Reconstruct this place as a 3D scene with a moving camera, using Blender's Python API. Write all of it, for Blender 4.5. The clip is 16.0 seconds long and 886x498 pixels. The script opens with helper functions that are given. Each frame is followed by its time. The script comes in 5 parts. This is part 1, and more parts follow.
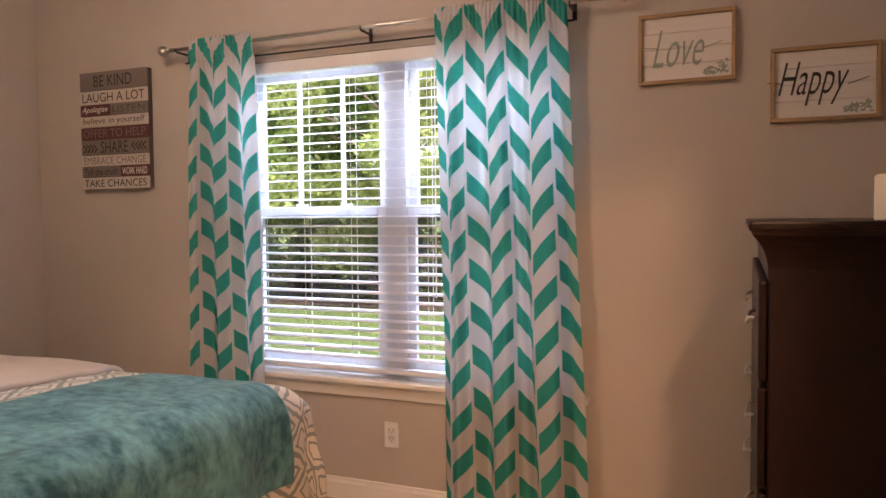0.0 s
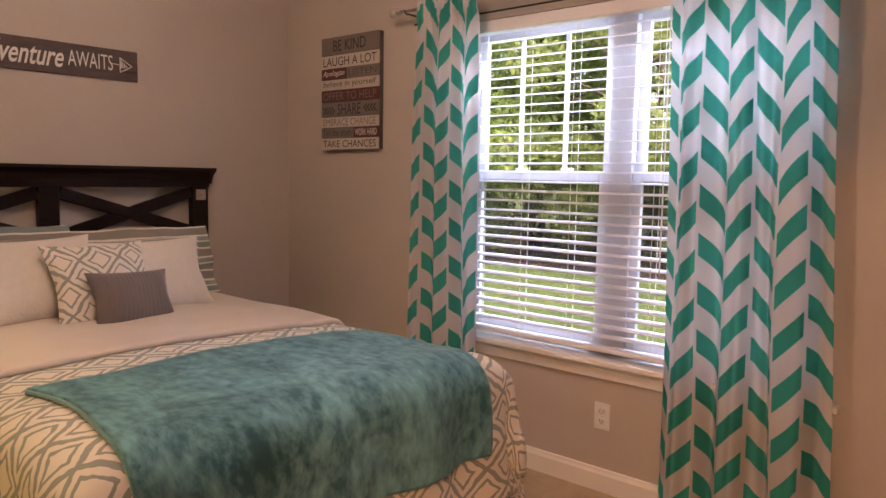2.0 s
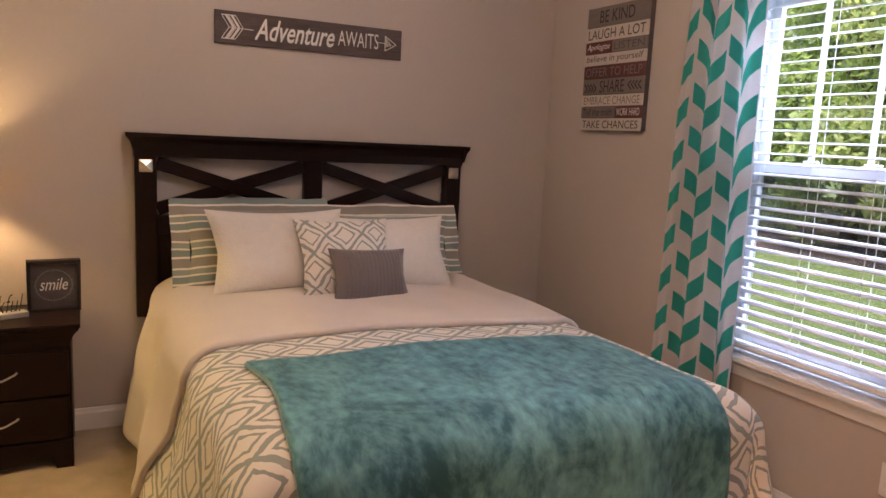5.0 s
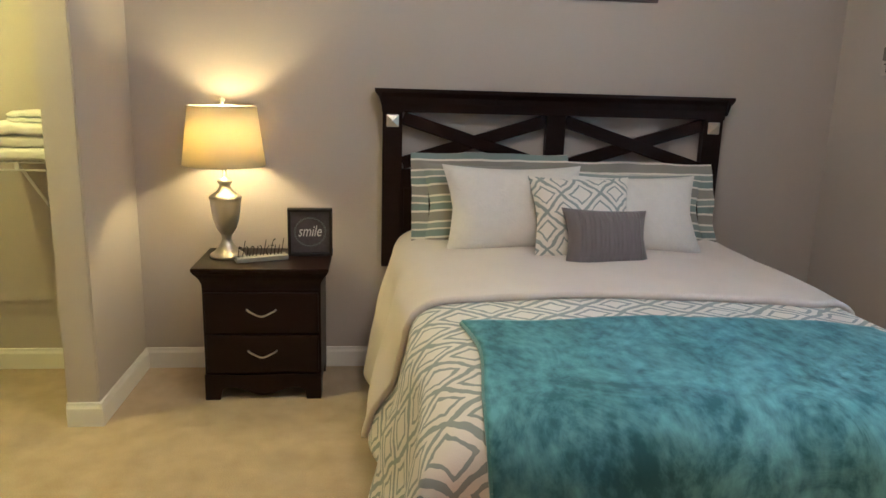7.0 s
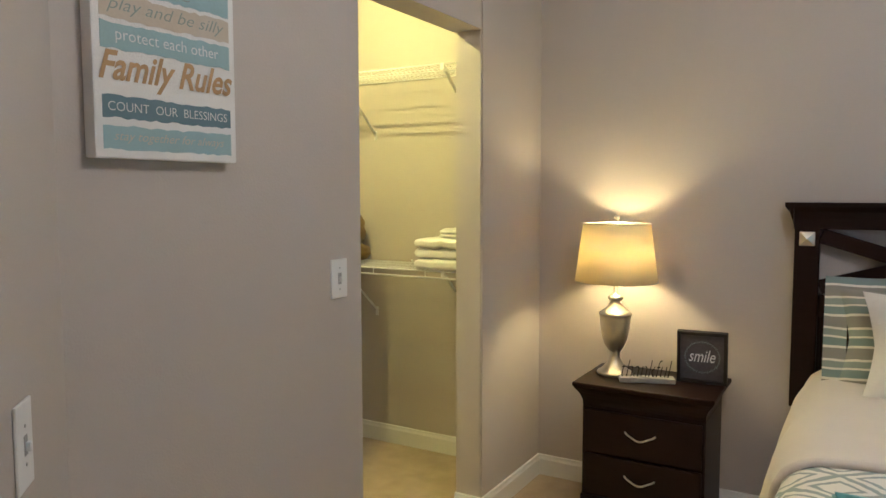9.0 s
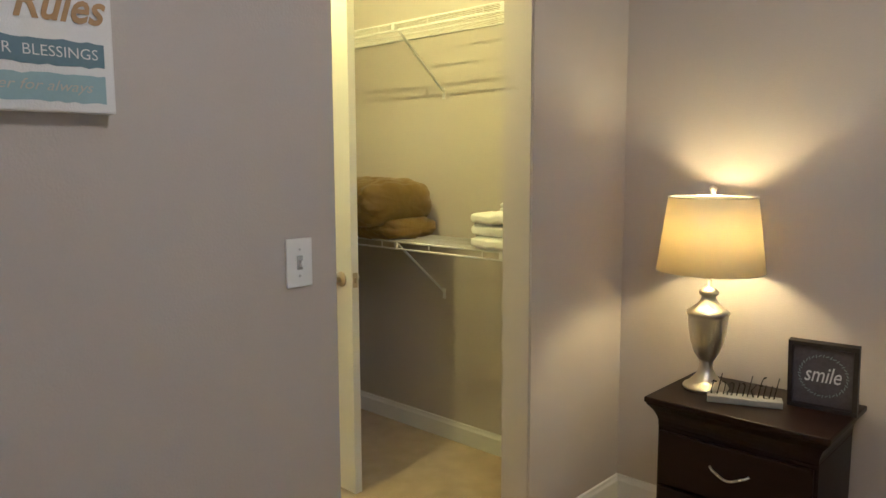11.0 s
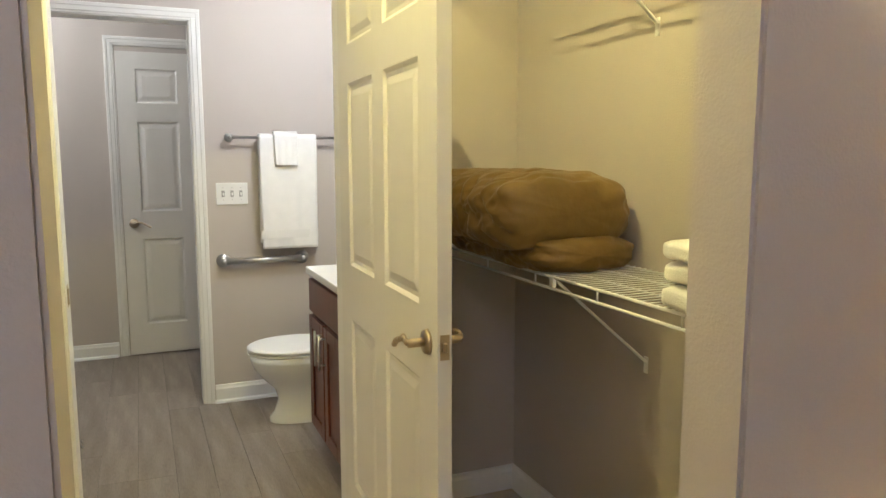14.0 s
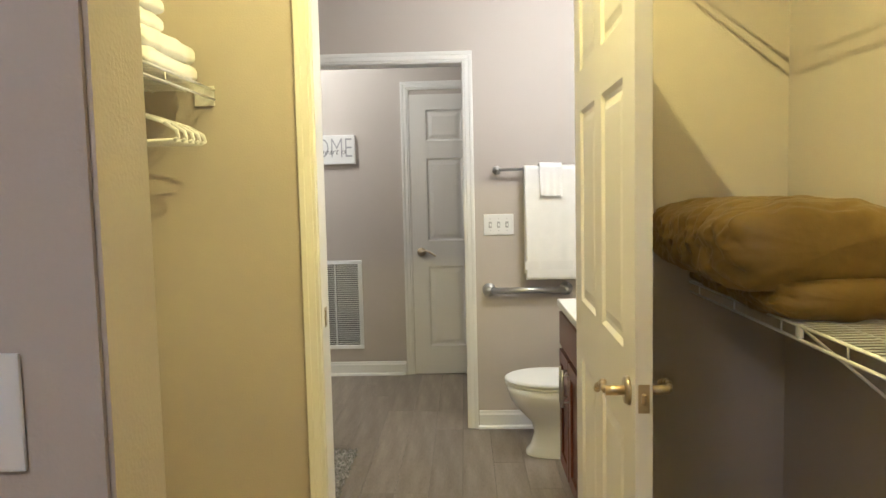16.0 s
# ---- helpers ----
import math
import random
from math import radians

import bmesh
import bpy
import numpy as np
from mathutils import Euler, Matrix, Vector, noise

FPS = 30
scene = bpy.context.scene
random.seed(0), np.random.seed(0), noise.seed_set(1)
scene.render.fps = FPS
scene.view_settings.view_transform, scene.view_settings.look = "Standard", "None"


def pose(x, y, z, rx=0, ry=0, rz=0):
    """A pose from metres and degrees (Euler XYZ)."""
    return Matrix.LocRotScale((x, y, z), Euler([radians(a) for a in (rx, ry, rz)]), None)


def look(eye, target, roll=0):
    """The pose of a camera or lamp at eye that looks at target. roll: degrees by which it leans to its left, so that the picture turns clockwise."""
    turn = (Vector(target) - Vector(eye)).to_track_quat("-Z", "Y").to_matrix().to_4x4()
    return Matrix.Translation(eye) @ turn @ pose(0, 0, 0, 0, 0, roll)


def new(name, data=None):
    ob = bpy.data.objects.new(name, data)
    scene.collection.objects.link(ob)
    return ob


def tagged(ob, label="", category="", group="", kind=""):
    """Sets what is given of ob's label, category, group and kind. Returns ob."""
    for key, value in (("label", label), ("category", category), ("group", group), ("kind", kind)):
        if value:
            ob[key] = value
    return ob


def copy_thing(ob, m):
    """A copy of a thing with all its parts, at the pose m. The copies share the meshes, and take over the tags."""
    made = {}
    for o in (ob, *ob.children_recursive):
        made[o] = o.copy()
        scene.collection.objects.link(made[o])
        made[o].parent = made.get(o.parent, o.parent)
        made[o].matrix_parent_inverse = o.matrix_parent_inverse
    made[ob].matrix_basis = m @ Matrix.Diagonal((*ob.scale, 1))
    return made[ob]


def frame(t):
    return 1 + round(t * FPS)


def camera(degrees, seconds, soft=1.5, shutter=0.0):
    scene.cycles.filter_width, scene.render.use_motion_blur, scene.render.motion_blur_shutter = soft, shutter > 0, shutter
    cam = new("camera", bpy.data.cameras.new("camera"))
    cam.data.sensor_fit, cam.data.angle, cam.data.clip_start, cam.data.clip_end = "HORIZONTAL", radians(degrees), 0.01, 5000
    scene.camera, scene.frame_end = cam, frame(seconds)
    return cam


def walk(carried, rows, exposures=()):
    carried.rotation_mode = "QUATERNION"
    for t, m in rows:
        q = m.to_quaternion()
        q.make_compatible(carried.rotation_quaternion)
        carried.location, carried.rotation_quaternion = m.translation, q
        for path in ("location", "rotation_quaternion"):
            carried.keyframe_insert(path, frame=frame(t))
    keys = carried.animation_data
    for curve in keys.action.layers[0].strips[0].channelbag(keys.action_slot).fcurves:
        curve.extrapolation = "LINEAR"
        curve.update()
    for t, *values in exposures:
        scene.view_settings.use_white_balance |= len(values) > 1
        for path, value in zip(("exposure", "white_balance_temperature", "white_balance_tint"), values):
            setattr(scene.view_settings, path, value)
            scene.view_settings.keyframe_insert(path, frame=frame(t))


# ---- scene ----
cam = camera(62.9, 16.0)
PATH = [
    (0, (-0.038, 0.155, 1.304), (-0.799, 2.002, 1.215), -0.5),
    (0.5, (-0.031, 0.183, 1.345), (-0.969, 1.944, 1.211), -0.6),
    (1, (-0.025, 0.256, 1.368), (-1.145, 1.902, 1.175), -0.2),
    (1.5, (-0.059, 0.297, 1.311), (-1.317, 1.843, 1.143), 1.0),
    (2, (-0.044, 0.341, 1.319), (-1.35, 1.843, 1.123), 1.0),
    (2.5, (-0.053, 0.379, 1.322), (-1.433, 1.81, 1.105), 1.3),
    (3, (-0.045, 0.437, 1.327), (-1.53, 1.754, 1.081), 1.6),
    (3.2, (-0.055, 0.45, 1.32), (-1.565, 1.737, 1.07), 1.7),
    (5.3, (-0.138, 0.694, 1.391), (-1.954, 1.48, 1.103), 2.6),
    (5.5, (-0.144, 0.721, 1.385), (-1.992, 1.434, 1.111), 2.4),
    (6, (-0.16, 0.779, 1.395), (-2.072, 1.286, 1.099), 1.9),
    (6.5, (-0.186, 0.799, 1.38), (-2.115, 1.147, 0.979), 1.3),
    (7, (-0.238, 0.806, 1.374), (-2.178, 1.004, 0.93), 1.7),
    (7.5, (-0.292, 0.901, 1.375), (-2.259, 0.769, 1.037), 2.3),
    (8, (-0.336, 0.998, 1.38), (-2.254, 0.502, 1.106), 2.1),
    (8.5, (-0.357, 1.082, 1.386), (-2.178, 0.283, 1.177), 1.1),
    (9, (-0.383, 1.106, 1.394), (-2.102, 0.096, 1.236), -0.1),
    (9.2, (-0.399, 1.115, 1.393), (-2.084, 0.047, 1.245), -0.6),
    (11.3, (-1.185, 1.175, 1.356), (-2.594, -0.22, 1.101), -0.4),
    (11.5, (-1.252, 1.12, 1.348), (-2.637, -0.299, 1.081), -0.7),
    (12, (-1.452, 0.93, 1.353), (-2.797, -0.526, 1.083), -1.5),
    (12.5, (-1.645, 0.759, 1.345), (-2.946, -0.734, 1.068), -1.6),
    (13, (-1.861, 0.591, 1.355), (-3.083, -0.969, 1.081), -1.3),
    (13.5, (-2.075, 0.443, 1.351), (-3.153, -1.22, 1.079), -0.4),
    (13.6, (-2.119, 0.436, 1.35), (-3.141, -1.264, 1.095), -0.2),
    (14, (-2.293, 0.451, 1.341), (-3.056, -1.38, 1.09), -0.1),
    (14.5, (-2.467, 0.536, 1.343), (-2.905, -1.399, 1.09), 0.0),
    (15, (-2.528, 0.569, 1.345), (-2.728, -1.406, 1.106), -0.7),
    (15.5, (-2.564, 0.535, 1.343), (-2.647, -1.451, 1.123), -1.1),
    (16, (-2.564, 0.418, 1.34), (-2.501, -1.575, 1.181), -1.3),
]
EXPOSURES = [
    (0.0, 3.05, 7000, 30),
    (1.0, 2.9, 7100, 32),
    (3.2, 2.85, 7500, 40),
    (5.3, 2.95, 6500, 30),
    (6.0, 3.05, 6100, 22),
    (6.5, 3.08, 5250, 7),
    (9.2, 2.97, 5100, 7),
    (11.3, 2.82, 4950, 10),
    (12.5, 2.75, 4700, 14),
    (14.0, 2.93, 5000, 15),
    (16.0, 2.95, 5200, 14),
]
walk(cam, [(t, look(eye, target, roll)) for t, eye, target, roll in PATH], EXPOSURES)

# ---- world, sun, lamps ----
world = bpy.data.worlds.new("sky")
scene.world = world
world.use_nodes = True
wn = world.node_tree
sky = wn.nodes.new("ShaderNodeTexSky")
sky.sky_type, sky.sun_disc = "NISHITA", False
sky.sun_elevation, sky.sun_rotation = radians(62), radians(140)
sky.air_density, sky.dust_density = 1.0, 4.0
wn.links.new(sky.outputs[0], wn.nodes["Background"].inputs[0])
wn.nodes["Background"].inputs[1].default_value = 0.15


def lamp(name, kind, m, power, color, **more):
    data = bpy.data.lights.new(name, kind)
    data.energy, data.color = power, color
    for key, value in more.items():
        if key == "radius":
            data.shadow_soft_size = value
        if key == "angle":
            data.angle = value
        if key == "sides":
            data.shape, data.size, data.size_y = "RECTANGLE", value[0], value[1]
    ob = new(name, data)
    ob.matrix_world = m
    return ob


lamp("sun", "SUN", look((6.8, -8.1, 20), (0, 0, 0)), 2.5, (1.0, 0.97, 0.92), angle=radians(12))
# added area lamp, unseen above the window head, boosts the sky's light indoors
lamp("added_sky_fill", "AREA", look((-1.49, 3.9, 2.85), (-1.49, 1.2, 0.6)), 46, (0.56, 0.77, 1.0), sides=(2.2, 0.8))
lamp("table_lamp_bulb", "POINT", pose(-3.459, 0.17, 1.13), 1.55, (1.0, 0.70, 0.28), radius=0.035)
lamp("closet_ceiling_bulb", "POINT", pose(-2.62, -1.0, 2.5), 8.0, (1.0, 0.77, 0.22), radius=0.008)
lamp("bath_vanity_bulb", "POINT", pose(-3.2, -2.6, 2.15), 5.2, (1.0, 0.91, 0.70), radius=0.12)
lamp("far_hall_bulb", "POINT", pose(-1.3, -4.2, 2.5), 4.0, (1.0, 0.92, 0.70), radius=0.1)
lamp("bedroom_ceiling_bulb", "POINT", pose(-1.75, 1.35, 2.55), 4.6, (1.0, 0.80, 0.60), radius=0.16)
lamp("entry_hall_bulb", "POINT", pose(0.5, -0.55, 2.45), 17, (1.0, 0.60, 0.33), radius=0.12)


# ---- materials ----
def material(name, color, rough=0.6, metal=0.0, vary=0.08, scale=6.0, grain=120.0, bump=0.05, second=None, sheen=0.0, spec=0.5, stretch=(1, 1, 1)):
    """A surface with blotches at one scale and grain with relief at a finer one."""
    mt = bpy.data.materials.new(name)
    mt.use_nodes = True
    nt = mt.node_tree
    b = nt.nodes["Principled BSDF"]
    tc = nt.nodes.new("ShaderNodeTexCoord")
    mp = nt.nodes.new("ShaderNodeMapping")
    mp.inputs["Scale"].default_value = stretch
    nt.links.new(tc.outputs["Object"], mp.inputs[0])
    big = nt.nodes.new("ShaderNodeTexNoise")
    big.inputs["Scale"].default_value, big.inputs["Detail"].default_value = scale, 5
    fine = nt.nodes.new("ShaderNodeTexNoise")
    fine.inputs["Scale"].default_value, fine.inputs["Detail"].default_value = grain, 3
    for n in (big, fine):
        nt.links.new(mp.outputs[0], n.inputs["Vector"])
    ramp = nt.nodes.new("ShaderNodeValToRGB")
    ramp.color_ramp.elements[0].position, ramp.color_ramp.elements[1].position = 0.3, 0.7
    low = second or [c * (1 - vary) for c in color]
    high = color if second else [min(1, c * (1 + vary)) for c in color]
    ramp.color_ramp.elements[0].color, ramp.color_ramp.elements[1].color = (*low, 1), (*high, 1)
    mixf = nt.nodes.new("ShaderNodeMath")
    mixf.operation = "MULTIPLY_ADD"
    mixf.inputs[1].default_value = 0.35
    nt.links.new(fine.outputs[0], mixf.inputs[0])
    scaled = nt.nodes.new("ShaderNodeMath")
    scaled.operation = "MULTIPLY"
    scaled.inputs[1].default_value = 0.65
    nt.links.new(big.outputs[0], scaled.inputs[0])
    nt.links.new(scaled.outputs[0], mixf.inputs[2])
    nt.links.new(mixf.outputs[0], ramp.inputs[0])
    nt.links.new(ramp.outputs[0], b.inputs["Base Color"])
    b.inputs["Roughness"].default_value, b.inputs["Metallic"].default_value = rough, metal
    b.inputs["Specular IOR Level"].default_value = spec
    if sheen:
        b.inputs["Sheen Weight"].default_value = sheen
    if bump:
        bp = nt.nodes.new("ShaderNodeBump")
        bp.inputs["Strength"].default_value, bp.inputs["Distance"].default_value = min(1, bump * 4), 0.002
        nt.links.new(fine.outputs[0], bp.inputs["Height"])
        nt.links.new(bp.outputs[0], b.inputs["Normal"])
    return mt


def expr(nt, op, a, b=None, c=None):
    """A math node; numbers or sockets."""
    n = nt.nodes.new("ShaderNodeMath")
    n.operation = op
    for i, v in enumerate((a, b, c)):
        if v is None:
            continue
        if isinstance(v, (int, float)):
            n.inputs[i].default_value = v
        else:
            nt.links.new(v, n.inputs[i])
    return n.outputs[0]


def two_tone(mt, factor, first, other):
    """Lays a two-colour print, mixed by a factor socket, onto a material's base colour."""
    nt = mt.node_tree
    mix = nt.nodes.new("ShaderNodeMix")
    mix.data_type = "RGBA"
    mix.inputs[6].default_value, mix.inputs[7].default_value = (*first, 1), (*other, 1)
    nt.links.new(factor, mix.inputs[0])
    nt.links.new(mix.outputs[2], nt.nodes["Principled BSDF"].inputs["Base Color"])
    return mix


def uv_axes(nt, wobble=0.0, scale=8.0):
    """The cloth's own coordinates in metres, a little unsteady."""
    uv = nt.nodes.new("ShaderNodeUVMap")
    vec = uv.outputs[0]
    if wobble:
        nz = nt.nodes.new("ShaderNodeTexNoise")
        nz.inputs["Scale"].default_value = scale
        nz.inputs["Detail"].default_value = 4
        nt.links.new(vec, nz.inputs["Vector"])
        off = nt.nodes.new("ShaderNodeVectorMath")
        off.operation = "MULTIPLY_ADD"
        off.inputs[1].default_value = (wobble, wobble, 0)
        nt.links.new(nz.outputs["Color"], off.inputs[0])
        nt.links.new(vec, off.inputs[2])
        vec = off.outputs[0]
    sp = nt.nodes.new("ShaderNodeSeparateXYZ")
    nt.links.new(vec, sp.inputs[0])
    return sp.outputs[0], sp.outputs[1]


def chevron_cloth():
    """White cotton printed with teal bars that lean to and fro from column to column; lets daylight through."""
    mt = material("chevron_cotton", (0.80, 0.79, 0.80), rough=0.85, vary=0.03, grain=400, bump=0.04)
    nt = mt.node_tree
    u, v = uv_axes(nt)
    cell = expr(nt, "FRACT", u)
    odd = expr(nt, "GREATER_THAN", expr(nt, "FRACT", expr(nt, "MULTIPLY", u, 0.5)), 0.5)
    lean = expr(nt, "MULTIPLY_ADD", odd, 2.0, -1.0)
    shift = expr(nt, "MULTIPLY", expr(nt, "MULTIPLY", cell, lean), 0.118)
    rows = expr(nt, "FRACT", expr(nt, "DIVIDE", expr(nt, "ADD", v, shift), 0.178))
    bar = expr(nt, "LESS_THAN", rows, 0.47)
    inside = expr(nt, "MULTIPLY", expr(nt, "GREATER_THAN", cell, 0.045), expr(nt, "LESS_THAN", cell, 0.955))
    mask = expr(nt, "MULTIPLY", bar, inside)
    mix = two_tone(mt, mask, (0.80, 0.79, 0.80), (0.035, 0.50, 0.44))
    tr = nt.nodes.new("ShaderNodeBsdfTranslucent")
    nt.links.new(mix.outputs[2], tr.inputs[0])
    ms = nt.nodes.new("ShaderNodeMixShader")
    ms.inputs[0].default_value = 0.6
    nt.links.new(nt.nodes["Principled BSDF"].outputs[0], ms.inputs[1])
    nt.links.new(tr.outputs[0], ms.inputs[2])
    nt.links.new(ms.outputs[0], nt.nodes["Material Output"].inputs[0])
    return mt


def trellis_cloth(name, cell_w, cell_h, line):
    """Off-white cotton with a brushed grey-green trellis of doubled diamonds."""
    mt = material(name, (0.74, 0.70, 0.63), rough=0.9, vary=0.04, grain=300, bump=0.06, sheen=0.2)
    nt = mt.node_tree
    u, v = uv_axes(nt, 0.06, 9.0)
    a = expr(nt, "DIVIDE", u, cell_w)
    b = expr(nt, "DIVIDE", v, cell_h)
    big1 = expr(nt, "PINGPONG", expr(nt, "ADD", a, b), 0.5)
    big2 = expr(nt, "PINGPONG", expr(nt, "SUBTRACT", a, b), 0.5)
    l1 = expr(nt, "LESS_THAN", big1, line)
    l2 = expr(nt, "LESS_THAN", big2, line)
    inner = expr(nt, "LESS_THAN", expr(nt, "ABSOLUTE", expr(nt, "SUBTRACT", expr(nt, "MINIMUM", big1, big2), 0.235)), line * 0.62)
    m = expr(nt, "MAXIMUM", expr(nt, "MAXIMUM", l1, l2), inner)
    two_tone(mt, m, (0.74, 0.70, 0.64), (0.29, 0.325, 0.315))
    return mt


def striped_cloth():
    mt = material("striped_cotton", (0.5, 0.5, 0.45), rough=0.9, grain=300, sheen=0.2)
    nt = mt.node_tree
    u, v = uv_axes(nt, 0.01, 12.0)
    r = expr(nt, "FRACT", expr(nt, "DIVIDE", v, 0.115))
    ramp = nt.nodes.new("ShaderNodeValToRGB")
    ramp.color_ramp.interpolation = "CONSTANT"
    stops = ((0.0, (0.26, 0.25, 0.22)), (0.34, (0.74, 0.70, 0.62)), (0.42, (0.20, 0.26, 0.25)), (0.66, (0.74, 0.70, 0.62)), (0.72, (0.27, 0.31, 0.29)), (0.92, (0.74, 0.70, 0.62)))
    for i, (p, c) in enumerate(stops):
        e = ramp.color_ramp.elements[i] if i < 2 else ramp.color_ramp.elements.new(p)
        e.position, e.color = p, (*c, 1)
    nt.links.new(r, ramp.inputs[0])
    nt.links.new(ramp.outputs[0], nt.nodes["Principled BSDF"].inputs["Base Color"])
    return mt


def plush():
    """Teal plush whose nap lies now light, now dark."""
    mt = material("teal_plush", (0.155, 0.40, 0.47), rough=0.75, second=(0.024, 0.12, 0.155), scale=4.0, grain=26, bump=0.4, sheen=0.35, stretch=(0.9, 1.25, 0.8))
    nt = mt.node_tree
    for el, at in zip(nt.nodes["Color Ramp"].color_ramp.elements, (0.41, 0.63)):
        el.position = at
    nt.nodes["Noise Texture"].inputs["Detail"].default_value = 9
    nt.nodes["Noise Texture"].inputs["Roughness"].default_value = 0.74
    nt.nodes["Noise Texture"].inputs["Distortion"].default_value = 0.9
    b = mt.node_tree.nodes["Principled BSDF"]
    b.inputs["Sheen Roughness"].default_value = 0.35
    b.inputs["Sheen Tint"].default_value = (0.55, 0.85, 0.9, 1)
    return mt


def glass(name, rough=0.0):
    mt = bpy.data.materials.new(name)
    mt.use_nodes = True
    b = mt.node_tree.nodes["Principled BSDF"]
    b.inputs["Transmission Weight"].default_value, b.inputs["Roughness"].default_value, b.inputs["IOR"].default_value = 1.0, rough, 1.02
    return mt


def screen_mesh():
    """Grey insect screen: fine wire that half covers the view."""
    mt = material("insect_screen", (0.05, 0.05, 0.05), rough=0.9)
    nt = mt.node_tree
    tp = nt.nodes.new("ShaderNodeBsdfTransparent")
    ms = nt.nodes.new("ShaderNodeMixShader")
    ms.inputs[0].default_value = 0.42
    nt.links.new(tp.outputs[0], ms.inputs[1])
    nt.links.new(nt.nodes["Principled BSDF"].outputs[0], ms.inputs[2])
    nt.links.new(ms.outputs[0], nt.nodes["Material Output"].inputs[0])
    return mt


def shade_linen():
    mt = material("shade_linen", (0.80, 0.74, 0.60), rough=0.9, vary=0.04, grain=250, bump=0.1)
    nt = mt.node_tree
    tr = nt.nodes.new("ShaderNodeBsdfTranslucent")
    tr.inputs[0].default_value = (0.82, 0.70, 0.38, 1)
    ms = nt.nodes.new("ShaderNodeMixShader")
    ms.inputs[0].default_value = 0.30
    nt.links.new(nt.nodes["Principled BSDF"].outputs[0], ms.inputs[1])
    nt.links.new(tr.outputs[0], ms.inputs[2])
    nt.links.new(ms.outputs[0], nt.nodes["Material Output"].inputs[0])
    return mt


def random_tint(mt, amount):
    """Lets each piece differ a little in tone."""
    nt = mt.node_tree
    b = nt.nodes["Principled BSDF"]
    src = b.inputs["Base Color"].links[0].from_socket
    info = nt.nodes.new("ShaderNodeObjectInfo")
    hsv = nt.nodes.new("ShaderNodeHueSaturation")
    nt.links.new(expr(nt, "MULTIPLY_ADD", info.outputs["Random"], amount, 1 - amount / 2), hsv.inputs["Value"])
    nt.links.new(src, hsv.inputs["Color"])
    nt.links.new(hsv.outputs[0], b.inputs["Base Color"])
    return mt


WALL = material("greige_wall_paint", (0.50, 0.452, 0.41), rough=0.7, vary=0.025, scale=2.5, grain=180, bump=0.10, spec=0.3)
CLOSET_WALL = WALL
CEIL = material("ceiling_paint", (0.78, 0.77, 0.74), rough=0.9, vary=0.02, grain=150, bump=0.15)
TRIM = material("white_trim_paint", (0.78, 0.77, 0.74), rough=0.35, vary=0.02, scale=4, grain=60, bump=0.02)
DOORP = material("white_door_paint", (0.74, 0.72, 0.68), rough=0.4, vary=0.02, scale=3, grain=90, bump=0.05, stretch=(1, 1, 0.1))
CARPET = material("tan_carpet", (0.50, 0.39, 0.25), rough=1.0, second=(0.35, 0.265, 0.16), scale=9, grain=170, bump=0.9, sheen=0.3)
ESPRESSO = material("espresso_wood", (0.011, 0.0042, 0.0036), rough=0.38, spec=0.2, vary=0.35, scale=5, grain=60, bump=0.03, stretch=(1, 0.15, 1))
CHERRY = material("cherry_wood", (0.115, 0.032, 0.018), rough=0.35, vary=0.25, scale=6, grain=70, bump=0.03, stretch=(1, 1, 0.15))
NICKEL = material("brushed_nickel", (0.62, 0.59, 0.53), rough=0.28, metal=1.0, vary=0.05, grain=300, bump=0.02)
STEEL = material("satin_steel", (0.55, 0.55, 0.54), rough=0.3, metal=1.0, vary=0.05, grain=300, bump=0.02)
BRASSY = material("warm_nickel", (0.50, 0.42, 0.30), rough=0.3, metal=1.0, vary=0.06, grain=200, bump=0.02)
DARKMETAL = material("dark_metal", (0.03, 0.03, 0.03), rough=0.5, metal=0.6, vary=0.1)
PLASTIC = material("white_plastic", (0.78, 0.78, 0.77), rough=0.35, vary=0.015, grain=40, bump=0.01)
SLOT = material("dark_slot", (0.03, 0.03, 0.03), rough=0.7)
# mid grey put in for the shade in the gap round a toggle
SHADOWGAP = material("toggle_gap_shade", (0.38, 0.38, 0.38), rough=0.6)
VINYL = material("white_vinyl_frame", (0.66, 0.67, 0.70), rough=0.45, vary=0.02, grain=60, bump=0.02)
SLAT = material("white_slat", (0.76, 0.76, 0.78), rough=0.45, vary=0.02, grain=60, bump=0.02)
CORD = material("white_cord", (0.75, 0.75, 0.74), rough=0.8)
GLASS = glass("window_glass")
SCREEN = screen_mesh()
CHEVRON = chevron_cloth()
TRELLIS = trellis_cloth("trellis_cotton", 0.200, 0.160, 0.066)
TRELLIS_SMALL = trellis_cloth("trellis_cushion_cotton", 0.15, 0.15, 0.056)
STRIPE = striped_cloth()
PLUSH = plush()
PLUSH_HEM = material("teal_plush_hem", (0.10, 0.30, 0.33), rough=0.8, second=(0.06, 0.20, 0.23), scale=20, grain=200, bump=0.3, sheen=0.6)
SHEET = material("blush_cotton_sheet", (0.66, 0.59, 0.54), rough=0.9, vary=0.04, scale=7, grain=350, bump=0.06, sheen=0.2)
QUILT = material("white_matelasse", (0.70, 0.67, 0.63), rough=0.9, vary=0.04, scale=30, grain=90, bump=0.5, sheen=0.2)
GREY = material("grey_sateen", (0.135, 0.115, 0.115), rough=0.6, vary=0.10, scale=10, grain=300, bump=0.05, sheen=0.5)
MATTRESS = material("mattress_ticking", (0.62, 0.60, 0.57), rough=0.9, vary=0.04)
